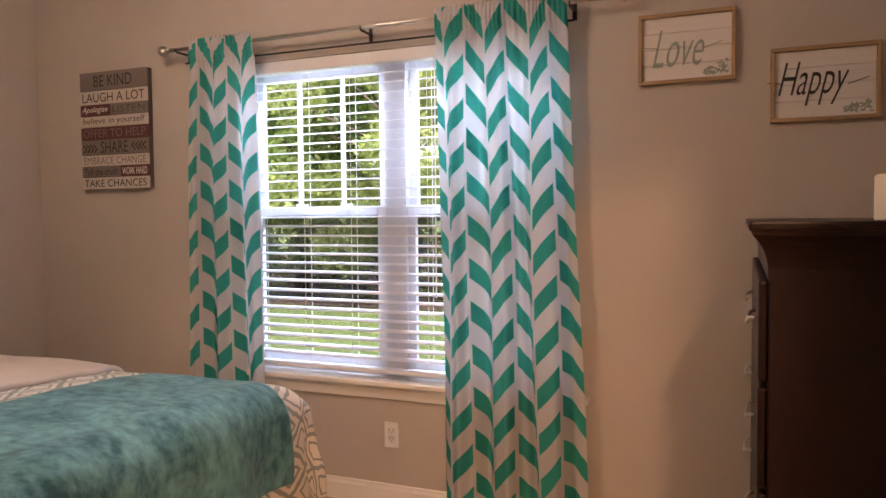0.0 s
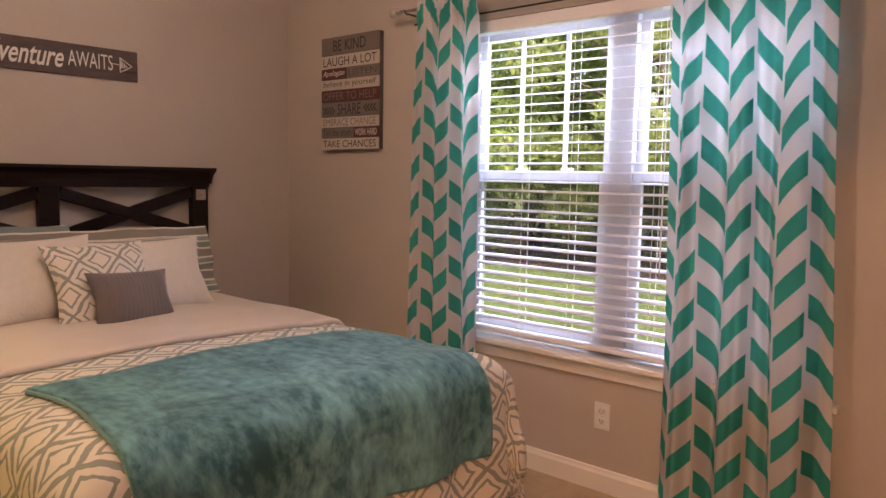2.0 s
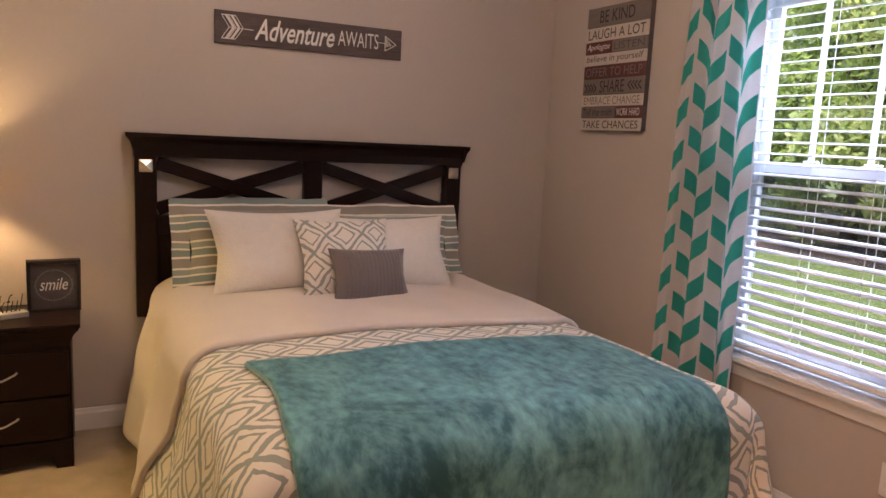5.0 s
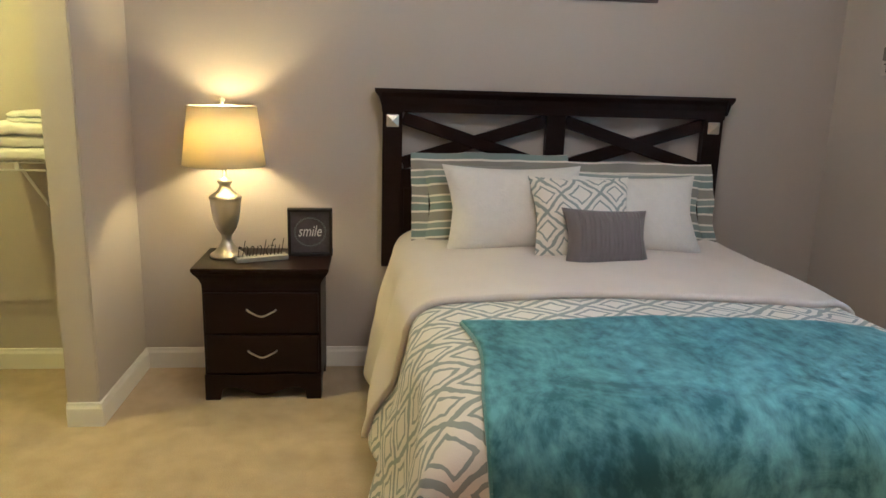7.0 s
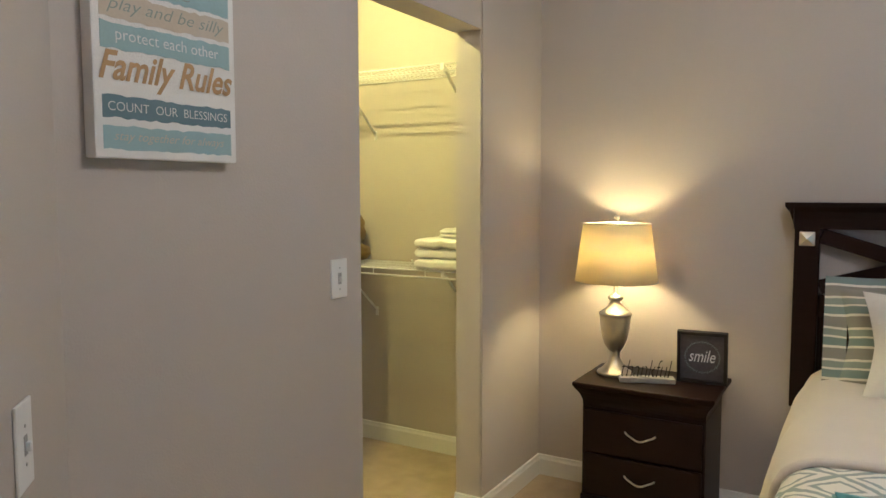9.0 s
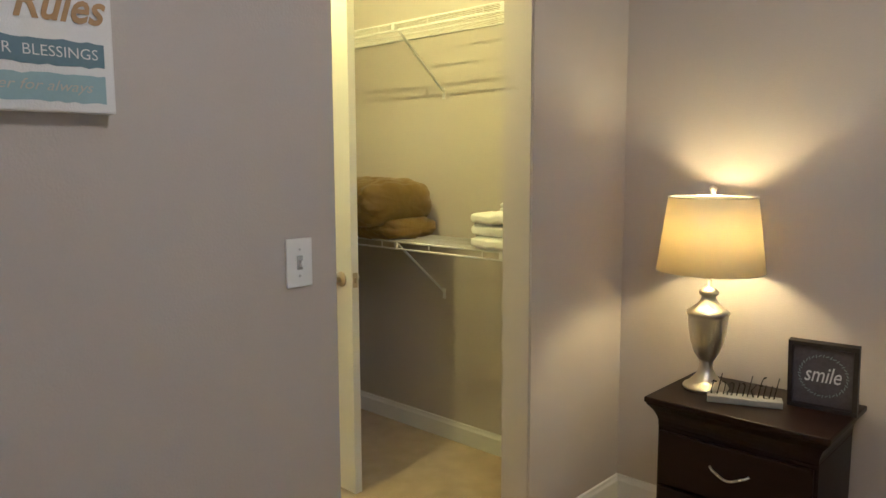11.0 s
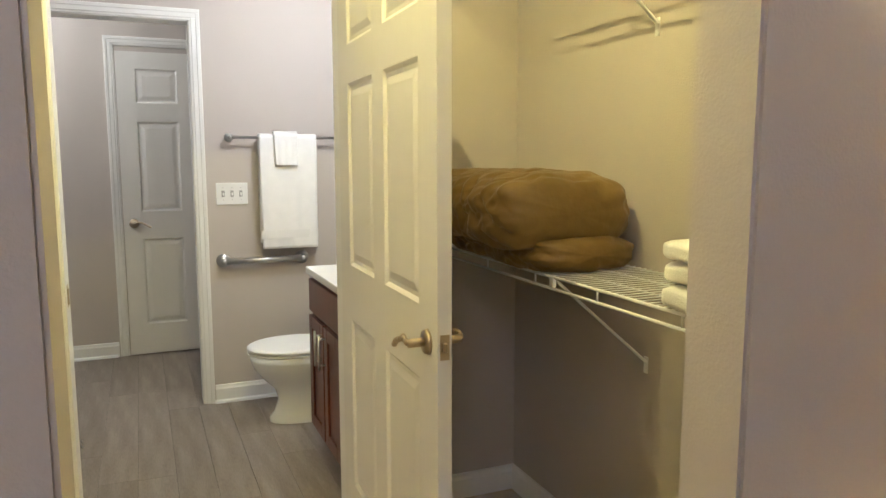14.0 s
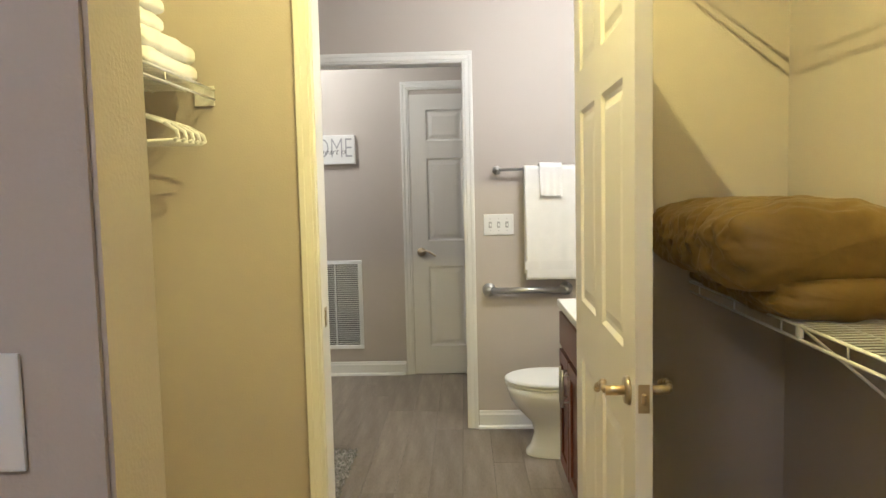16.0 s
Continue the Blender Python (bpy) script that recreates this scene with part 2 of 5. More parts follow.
TERRY = material("white_terry", (0.80, 0.79, 0.77), rough=1.0, vary=0.04, scale=18, grain=260, bump=0.8, sheen=0.4)
PALEGREY = material("pale_grey_ink", (0.36, 0.36, 0.37), rough=0.8, vary=0.06, scale=20)
BRONZE_CLOTH = material("bronze_polyester", (0.195, 0.122, 0.019), rough=0.5, vary=0.14, scale=5, grain=38, bump=0.22, sheen=0.05)
BARNWOOD = material("grey_barnwood", (0.135, 0.11, 0.105), rough=0.85, second=(0.075, 0.058, 0.058), scale=9, grain=60, bump=0.3, stretch=(1, 0.2, 6))
PALEBOARD = material("pale_board", (0.55, 0.50, 0.45), rough=0.85, vary=0.10, scale=10, grain=60, bump=0.2, stretch=(0.3, 1, 4))
REDBOARD = material("maroon_board", (0.12, 0.045, 0.045), rough=0.85, vary=0.18, scale=10, grain=60, bump=0.2, stretch=(0.3, 1, 4))
GREYBOARD = material("stone_grey_board", (0.19, 0.165, 0.15), rough=0.85, vary=0.15, scale=10, grain=60, bump=0.2, stretch=(0.3, 1, 4))
CHALK = material("white_sign_paint", (0.75, 0.73, 0.70), rough=0.9, vary=0.08, scale=40, grain=200)
INK = material("dark_sign_ink", (0.035, 0.03, 0.03), rough=0.8, vary=0.1, scale=40)
GREYINK = material("sage_ink", (0.27, 0.32, 0.29), rough=0.8, vary=0.1, scale=40)
OAK = material("light_oak_frame", (0.36, 0.235, 0.12), rough=0.55, vary=0.15, scale=14, grain=80, bump=0.08, stretch=(0.3, 1, 1))
WHITEWASH = material("whitewashed_board", (0.70, 0.67, 0.65), rough=0.8, vary=0.05, scale=8, grain=80, bump=0.1, stretch=(0.2, 1, 3))
CANVAS = material("white_canvas", (0.76, 0.75, 0.73), rough=0.9, vary=0.03, grain=300, bump=0.15)
BLUEBAND = material("dusty_blue_paint", (0.32, 0.45, 0.48), rough=0.9, vary=0.05, scale=20)
SLATEBAND = material("slate_blue_paint", (0.15, 0.225, 0.27), rough=0.9, vary=0.05, scale=20)
SANDBAND = material("sand_paint", (0.55, 0.48, 0.39), rough=0.9, vary=0.05, scale=20)
GOLDINK = material("tan_gold_ink", (0.42, 0.27, 0.13), rough=0.8, vary=0.08, scale=20)
BLACKFRAME = material("black_frame_wood", (0.018, 0.014, 0.014), rough=0.5, vary=0.2)
SLATE = material("chalkboard_print", (0.10, 0.085, 0.09), rough=0.8, vary=0.2, scale=30)
CERAMIC = material("white_vitreous_china", (0.80, 0.80, 0.79), rough=0.08, vary=0.01, grain=10, bump=0.0)
MARBLE = material("cultured_marble_top", (0.80, 0.80, 0.78), rough=0.15, vary=0.03, scale=4, bump=0.0)
PLANK = random_tint(material("greyed_oak_vinyl", (0.31, 0.265, 0.22), rough=0.42, second=(0.15, 0.12, 0.097), scale=3.2, grain=42, bump=0.08, stretch=(6, 0.7, 1)), 0.22)
SUBFLOOR = material("dark_joint", (0.05, 0.042, 0.035), rough=0.9)
MAT_RUG = material("speckled_grey_rug", (0.62, 0.60, 0.58), rough=1.0, second=(0.10, 0.095, 0.09), scale=70, grain=300, bump=0.9)
WAX = material("ivory_wax", (0.75, 0.66, 0.52), rough=0.5, vary=0.03)
LAWN = material("lawn_grass", (0.13, 0.20, 0.05), rough=0.95, second=(0.05, 0.10, 0.02), scale=1.2, grain=60, bump=0.8)
LEAF = material("tree_leaf", (0.12, 0.18, 0.05), rough=0.55, second=(0.07, 0.12, 0.035), scale=1.3, grain=9, bump=0.0)
LEAF2 = material("pale_leaf", (0.15, 0.20, 0.065), rough=0.55, second=(0.08, 0.13, 0.04), scale=1.6, grain=9, bump=0.0)
for lm, glow in ((LEAF, (0.30, 0.42, 0.10)), (LEAF2, (0.38, 0.45, 0.14))):
    nt = lm.node_tree
    tr = nt.nodes.new("ShaderNodeBsdfTranslucent")
    tr.inputs[0].default_value = (*glow, 1)
    ms = nt.nodes.new("ShaderNodeMixShader")
    ms.inputs[0].default_value = 0.5
    nt.links.new(nt.nodes["Principled BSDF"].outputs[0], ms.inputs[1])
    nt.links.new(tr.outputs[0], ms.inputs[2])
    nt.links.new(ms.outputs[0], nt.nodes["Material Output"].inputs[0])
BARK = material("bark", (0.10, 0.075, 0.055), rough=0.95, vary=0.3, scale=8, grain=40, bump=0.8, stretch=(1, 1, 0.2))
EARTH = material("leaf_litter", (0.085, 0.06, 0.04), rough=1.0, vary=0.35, scale=5, grain=60, bump=0.8)
SIDING = material("pale_siding", (0.60, 0.57, 0.52), rough=0.8, vary=0.04)


# ---- mesh helpers ----
class Build:
    """Gathers shapes into one mesh."""

    def __init__(self):
        self.bm = bmesh.new()

    def box(self, lo, hi, bevel=0.0, seg=2, m=None):
        c = [(a + b) / 2 for a, b in zip(lo, hi)]
        d = [abs(b - a) for a, b in zip(lo, hi)]
        t = Matrix.LocRotScale(c, None, d)
        if m is not None:
            t = m @ t
        made = bmesh.ops.create_cube(self.bm, size=1, matrix=t)
        if bevel:
            edges = list({e for v in made["verts"] for e in v.link_edges})
            bmesh.ops.bevel(self.bm, geom=edges, offset=bevel, segments=seg, affect="EDGES", profile=0.6)
        return self

    def cyl(self, p, q, r, r2=None, sides=12, caps=True):
        p, q = Vector(p), Vector(q)
        d = q - p
        m = Matrix.Translation((p + q) / 2) @ d.to_track_quat("Z", "Y").to_matrix().to_4x4()
        bmesh.ops.create_cone(self.bm, cap_ends=caps, segments=sides, radius1=r, radius2=r if r2 is None else r2, depth=d.length, matrix=m)
        return self

    def tube(self, points, r, sides=8):
        for p, q in zip(points, points[1:]):
            self.cyl(p, q, r, sides=sides)
        for p in points[1:-1]:
            bmesh.ops.create_icosphere(self.bm, subdivisions=1, radius=r * 1.02, matrix=Matrix.Translation(p))
        return self

    def ball(self, p, r, scale=(1, 1, 1), seg=16):
        bmesh.ops.create_uvsphere(self.bm, u_segments=seg, v_segments=seg // 2 + 2, radius=r, matrix=Matrix.LocRotScale(p, None, scale))
        return self

    def lathe(self, profile, at=(0, 0, 0), sides=32, squash=(1, 1)):
        rings = []
        for r, z in profile:
            rings.append([self.bm.verts.new((at[0] + squash[0] * r * math.cos(2 * math.pi * k / sides), at[1] + squash[1] * r * math.sin(2 * math.pi * k / sides), at[2] + z)) for k in range(sides)])
        for a, b in zip(rings, rings[1:]):
            for k in range(sides):
                self.bm.faces.new((a[k], a[(k + 1) % sides], b[(k + 1) % sides], b[k]))
        return self

    def prism(self, outline, axis, lo, hi):
        """An outline of (a, b) pushed along an axis from lo to hi."""
        def place(a, b, c):
            return {"x": (c, a, b), "y": (a, c, b), "z": (a, b, c)}[axis]
        one = [self.bm.verts.new(place(a, b, lo)) for a, b in outline]
        two = [self.bm.verts.new(place(a, b, hi)) for a, b in outline]
        n = len(outline)
        self.bm.faces.new(one[::-1])
        self.bm.faces.new(two)
        for k in range(n):
            self.bm.faces.new((one[k], one[(k + 1) % n], two[(k + 1) % n], two[k]))
        return self

    def grid(self, fn, nu, nv, uv=None):
        vs = [[self.bm.verts.new(fn(i / nu, j / nv)) for j in range(nv + 1)] for i in range(nu + 1)]
        layer = self.bm.loops.layers.uv.verify() if uv else None
        for i in range(nu):
            for j in range(nv):
                f = self.bm.faces.new((vs[i][j], vs[i + 1][j], vs[i + 1][j + 1], vs[i][j + 1]))
                if uv:
                    for loop, (a, b) in zip(f.loops, ((i, j), (i + 1, j), (i + 1, j + 1), (i, j + 1))):
                        loop[layer].uv = uv(a / nu, b / nv)
        return self

    def mesh(self, name, mt, smooth=False, tidy=True):
        if tidy:
            bmesh.ops.recalc_face_normals(self.bm, faces=self.bm.faces)
        me = bpy.data.meshes.new(name)
        self.bm.to_mesh(me)
        self.bm.free()
        me.materials.append(mt)
        if smooth:
            for p in me.polygons:
                p.use_smooth = True
        return me


def part(parent, name, b, mt, smooth=False, label="", m=None, kind="", tidy=True):
    ob = new(name, b.mesh(name, mt, smooth, tidy) if isinstance(b, Build) else b)
    if parent is not None:
        ob.parent = parent
    if m is not None:
        ob.matrix_basis = m
    return tagged(ob, label=label, kind=kind)


def thing(name, m, label, category, group="", kind=""):
    ob = new(name)
    ob.empty_display_size = 0.1
    ob.matrix_basis = m
    return tagged(ob, label, category, group, kind)


def solid(name, b, mt, label="", category="", kind="", smooth=False, m=None, group=""):
    ob = new(name, b.mesh(name, mt, smooth))
    if m is not None:
        ob.matrix_basis = m
    return tagged(ob, label, category, group, kind)


def letters(body, width, height, mt, shear=0.0, depth=0.0015, bold=0.0):
    """Lettering as a flat mesh in x and z, from (0, 0) to (width, height), its face towards -y."""
    cu = bpy.data.curves.new("lettering", "FONT")
    cu.body, cu.size, cu.extrude, cu.resolution_u, cu.shear, cu.offset = body, 1.0, 0.0, 3, shear, bold
    ob = new("lettering", cu)
    bpy.context.view_layer.update()
    me = bpy.data.meshes.new_from_object(ob.evaluated_get(bpy.context.evaluated_depsgraph_get()))
    bpy.data.objects.remove(ob)
    xs, ys = [v.co.x for v in me.vertices], [v.co.y for v in me.vertices]
    x0, y0 = min(xs), min(ys)
    kx, ky = width / (max(xs) - x0), height / (max(ys) - y0)
    for v in me.vertices:
        v.co = ((v.co.x - x0) * kx, -depth, (v.co.y - y0) * ky)
    me.materials.clear()
    me.materials.append(mt)
    return me


# ---- the plan ----
WEST, NORTH, SOUTH, EAST = -3.645, 3.045, -0.265, 0.55
HIGH, T = 2.74, 0.125
CL_S, CL_E = -2.05, -1.40          # the closet's far wall and its east wall
BA_S, BA_W, BA_E = -3.6, -3.44, -0.9
HALL_S = -4.83
WX0, WX1, WZ0, WZ1 = -2.30, -0.68, 0.575, 2.045   # window opening
OX0, OX1, OZ = -3.032, -2.212, 2.045  # closet opening
DX0, DX1 = -2.957, -2.062            # door between closet and bath
FX0, FX1 = -2.557, -1.66            # opening from bath to far hall
CORNER = Vector((-1.225, SOUTH, 0))
ANG = pose(CORNER.x, CORNER.y, 0, 0, 0, 45)   # x runs along the slanted wall, y into the room
A0, A1, A2 = 1.022, 1.965, (EAST - CORNER.x) * math.sqrt(2)

wall = Build()
wall.box((WEST - T, NORTH, 0), (WX0, NORTH + T, HIGH)).box((WX1, NORTH, 0), (EAST + T, NORTH + T, HIGH))
wall.box((WX0, NORTH, 0), (WX1, NORTH + T, WZ0)).box((WX0, NORTH, WZ1), (WX1, NORTH + T, HIGH))
solid("wall_north", wall, WALL, "greige painted wall round the window", "wall", "structure")
solid("wall_west", Build().box((WEST - T, CL_S - T, 0), (WEST, NORTH, HIGH)), WALL, "greige painted wall behind the bed", "wall", "structure")
wall = Build().box((WEST, SOUTH - T, 0), (OX0, SOUTH, HIGH)).box((OX1, SOUTH - T, 0), (CORNER.x + 0.05, SOUTH, HIGH)).box((OX0, SOUTH - T, OZ), (OX1, SOUTH, HIGH))
bmesh.ops.bevel(wall.bm, geom=[e for e in wall.bm.edges if abs(e.verts[0].co.x - e.verts[1].co.x) < 1e-4 and abs(e.verts[0].co.y - e.verts[1].co.y) < 1e-4 and min(abs(e.verts[0].co.x - OX0), abs(e.verts[0].co.x - OX1)) < 1e-4], offset=0.006, segments=2, affect="EDGES")
solid("wall_south", wall, WALL, "greige painted wall with a cased closet opening", "wall", "structure")
solid("wall_east", Build().box((EAST, 1.45, 0), (EAST + T, NORTH, HIGH)), WALL, "greige painted wall behind the chest", "wall", "structure")
wall = Build().box((0, -T, 0), (A0 - 0.02, 0, HIGH), m=ANG).box((A1 + 0.02, -T, 0), (A2 + 0.12, 0, HIGH), m=ANG).box((A0 - 0.02, -T, 2.06), (A1 + 0.02, 0, HIGH), m=ANG)
solid("wall_entry", wall, WALL, "greige painted slanted wall with the bedroom doorway", "wall", "structure")
wall = Build().box((CL_E, CL_S, 0), (CL_E + T, SOUTH - T, HIGH))
solid("wall_closet_east", wall, WALL, "painted closet side wall", "wall", "structure")
wall = Build().box((WEST, CL_S - T, 0), (DX0 - 0.02, CL_S, HIGH)).box((DX1 + 0.02, CL_S - T, 0), (BA_E, CL_S, HIGH)).box((DX0 - 0.02, CL_S - T, 2.06), (DX1 + 0.02, CL_S, HIGH))
solid("wall_closet_south", wall, WALL, "painted wall with the bathroom door opening", "wall", "structure")
wall = Build().box((BA_W - T, BA_S, 0), (BA_W, CL_S - T, HIGH)).box((BA_E, HALL_S, 0), (BA_E + T, CL_S, HIGH)).box((BA_W - T, HALL_S, 0), (BA_W, BA_S - T, HIGH))
solid("wall_bath_sides", wall, WALL, "painted side walls of bath and hall", "wall", "structure")
wall = Build().box((BA_W - T, BA_S - T, 0), (FX0 - 0.02, BA_S, HIGH)).box((FX1 + 0.02, BA_S - T, 0), (BA_E, BA_S, HIGH)).box((FX0 - 0.02, BA_S - T, 2.06), (FX1 + 0.02, BA_S, HIGH))
solid("wall_bath_south", wall, WALL, "greige bathroom wall with an opening to the hall", "wall", "structure")
solid("wall_far_hall", Build().box((BA_W, HALL_S - T, 0), (BA_E, HALL_S, HIGH)), WALL, "greige painted wall of the far hall", "wall", "structure")
wall = Build().box((-0.85, -2.0, 0), (-0.75, -0.1, HIGH)).box((-0.75, -2.0, 0), (1.9, -1.9, HIGH)).box((1.8, -1.9, 0), (1.9, 1.4, HIGH)).box((0.62, 1.3, 0), (1.8, 1.4, HIGH))
solid("wall_entry_hall", wall, WALL, "painted walls of the entry hall", "wall", "structure")

solid("floor", Build().box((WEST - T, CL_S - 0.06, -0.12), (1.95, NORTH + 0.1, 0)), CARPET, "tan cut-pile carpet with tread marks", "carpet", "structure")
floor_bath = solid("floor_bath", Build().box((BA_W - T, HALL_S - T, -0.12), (BA_E + T, CL_S - 0.06, -0.006)), SUBFLOOR, "grey-brown wood-look vinyl plank floor", "floor", "structure")
solid("ceiling", Build().box((WEST - T, HALL_S - T, HIGH), (2.0, NORTH + T, HIGH + 0.1)), CEIL, "white textured ceiling", "ceiling", "structure")


def base(parts, name="baseboard"):
    """Baseboards along walls: a flat board with an eased, stepped top."""
    b = Build()
    outline = ((0, 0), (0.014, 0), (0.014, 0.076), (0.009, 0.086), (0.007, 0.097), (0, 0.1))
    for (x0, y0), (x1, y1) in parts:
        d = Vector((x1 - x0, y1 - y0, 0))
        m = Matrix.Translation((x0, y0, 0)) @ pose(0, 0, 0, 0, 0, math.degrees(math.atan2(d.y, d.x)))
        n = len(outline)
        one = [b.bm.verts.new(m @ Vector((0, h, z))) for h, z in outline]
        two = [b.bm.verts.new(m @ Vector((d.length, h, z))) for h, z in outline]
        b.bm.faces.new(one)
        b.bm.faces.new(two[::-1])
        for k in range(n):
            b.bm.faces.new((one[k], two[k], two[(k + 1) % n], one[(k + 1) % n]))
    return solid(name, b, TRIM, "white painted baseboard along the walls", "baseboard", "structure")


e = 0.0005
base((((EAST, NORTH - e), (WEST, NORTH - e)), ((WEST + e, NORTH), (WEST + e, SOUTH)), ((WEST, SOUTH + e), (OX0 + 0.013, SOUTH + e)), ((OX0 + e, SOUTH + 0.013), (OX0 + e, SOUTH - T)),
      ((OX1 - 0.013, SOUTH + e), (CORNER.x, SOUTH + e)), ((WEST + e, SOUTH - T), (WEST + e, CL_S)), ((WEST, CL_S + e), (DX0 - 0.09, CL_S + e)), ((DX1 + 0.09, CL_S + e), (CL_E, CL_S + e)), ((CL_E - e, CL_S), (CL_E - e, SOUTH - T))))
base((((BA_W, BA_S + e), (FX0 - 0.065, BA_S + e)), ((BA_W, HALL_S + e), (-3.10, HALL_S + e)), ((-2.11, HALL_S + e), (BA_E, HALL_S + e))), "baseboard")
shoe = Build().prism(((BA_S + 0.0145, 0), (BA_S + 0.032, 0), (BA_S + 0.028, 0.012), (BA_S + 0.0145, 0.018)), "x", BA_W, FX0 - 0.06)
shoe.prism(((HALL_S + 0.0145, 0), (HALL_S + 0.032, 0), (HALL_S + 0.028, 0.012), (HALL_S + 0.0145, 0.018)), "x", -2.10, BA_E)
solid("trim", shoe, TRIM, "white shoe moulding on the floor", "moulding", "structure")


def casing(name, m, x0, x1, top, depth, sides=(True, True), both=False, label="white stepped door casing and jamb"):
    """Door lining and casing; in m the wall's face is y = 0, the wall lies at y > 0."""
    b = Build()
    if sides[0]:
        b.box((x0 - 0.02, -0.001, 0), (x0, depth + 0.001, top + 0.02), m=m)
    if sides[1]:
        b.box((x1, -0.001, 0), (x1 + 0.02, depth + 0.001, top + 0.02), m=m)
    b.box((x0, -0.001, top), (x1, depth + 0.001, top + 0.02), m=m)
    faces = ((-1, 0.0),) + (((1, depth),) if both else ())
    for s, y in faces:
        for d0, d1, h in ((0.004, 0.058, 0.012), (0.016, 0.058, 0.017), (0.040, 0.060, 0.021)):
            ya, yb = sorted((y, y + s * h))
            if sides[0]:
                b.box((x0 - d1, ya, 0), (x0 - d0, yb, top + d0), 0.002, 1, m=m)
            if sides[1]:
                b.box((x1 + d0, ya, 0), (x1 + d1, yb, top + d0), 0.002, 1, m=m)
            b.box((x0 - d1, ya, top + d0), (x1 + d1, yb, top + d1), 0.002, 1, m=m)
    return solid(name, b, TRIM, label, "door casing", "structure")


casing("door_frame_1", pose(0, CL_S, 0, 0, 0, 180), -DX1, -DX0, 2.04, T, both=True)
casing("door_frame_2", pose(0, BA_S, 0, 0, 0, 180), -FX1, -FX0, 2.037, T, both=True)
casing("door_frame_3", ANG @ pose(0, 0, 0, 0, 0, 180), -A1, -A0, 2.04, T, both=True)
casing("door_frame_4", pose(0, HALL_S, 0, 0, 0, 180), 2.175, 3.03, 2.065, 0.03)


# ---- window ----
def window():
    win = thing("window_1", pose(0, 0, 0), "white vinyl double-hung twin window with deep sill", "window", kind="structure")
    b = Build()
    y0, y1 = NORTH + 0.075, NORTH + T + 0.02
    mid0, mid1 = -1.545, -1.435
    for x0, x1 in ((WX0, WX0 + 0.035), (mid0, mid1), (WX1 - 0.035, WX1)):
        b.box((x0, y0, WZ0), (x1, y1, WZ1), 0.003, 1)
    b.box((WX0 + 0.035, y0, WZ1 - 0.04), (mid0, y1, WZ1)).box((mid1, y0, WZ1 - 0.04), (WX1 - 0.035, y1, WZ1))
    b.box((WX0 + 0.035, y0, WZ0), (mid0, y1, WZ0 + 0.035)).box((mid1, y0, WZ0), (WX1 - 0.035, y1, WZ0 + 0.035))
    part(win, "frame", b, VINYL)
    for x0, x1 in ((WX0 + 0.035, mid0), (mid1, WX1 - 0.035)):
        zm = 1.335
        lower, upper = Build(), Build()
        for bb, z0, z1, ya in ((lower, WZ0 + 0.036, zm + 0.022, y0 + 0.006), (upper, zm - 0.022, WZ1 - 0.041, y0 + 0.034)):
            w = 0.042
            bb.box((x0 + 0.001, ya, z0), (x0 + w, ya + 0.026, z1), 0.003, 1).box((x1 - w, ya, z0), (x1 - 0.001, ya + 0.026, z1), 0.003, 1)
            bb.box((x0 + w, ya, z0), (x1 - w, ya + 0.026, z0 + w), 0.003, 1).box((x0 + w, ya, z1 - w), (x1 - w, ya + 0.026, z1), 0.003, 1)
        for k in (0.38, 0.72):
            lower.box((x0 + (x1 - x0) * k - 0.03, y0 - 0.004, zm + 0.022), (x0 + (x1 - x0) * k + 0.03, y0 + 0.014, zm + 0.034), 0.004, 2)
        part(win, "sash", lower, VINYL)
        for k in (1, 2):
            xx = x0 + (x1 - x0) * k / 3
            upper.box((xx - 0.011, y0 + 0.043, zm), (xx + 0.011, y0 + 0.051, WZ1 - 0.06))
        part(win, "sash", upper, VINYL)
        for z0, z1, ya in ((WZ0 + 0.07, zm, y0 + 0.018), (zm, WZ1 - 0.07, y0 + 0.0465)):
            g = part(win, "pane", Build().box((x0 + 0.03, ya, z0), (x1 - 0.03, ya + 0.003, z1)), GLASS, label="clear window pane")
            g.visible_shadow = False
        s = part(win, "insect_screen", Build().box((x0 + 0.002, y1 + 0.004, WZ0 + 0.02), (x1 - 0.002, y1 + 0.005, zm)), SCREEN, label="grey mesh insect screen")
        s.visible_shadow = False
    b = Build().box((WX0 - 0.09, NORTH - 0.055, WZ0 - 0.024), (WX1 + 0.09, y0 - 0.002, WZ0), 0.007, 3)
    part(win, "sill", b, TRIM, label="white window sill board")
    b = Build().prism(((NORTH - 0.016, WZ0 - 0.085), (NORTH - e, WZ0 - 0.09), (NORTH - e, WZ0 - 0.0245), (NORTH - 0.03, WZ0 - 0.0245), (NORTH - 0.02, WZ0 - 0.045)), "x", WX0 - 0.07, WX1 + 0.07)
    part(win, "apron", b, TRIM)


window()


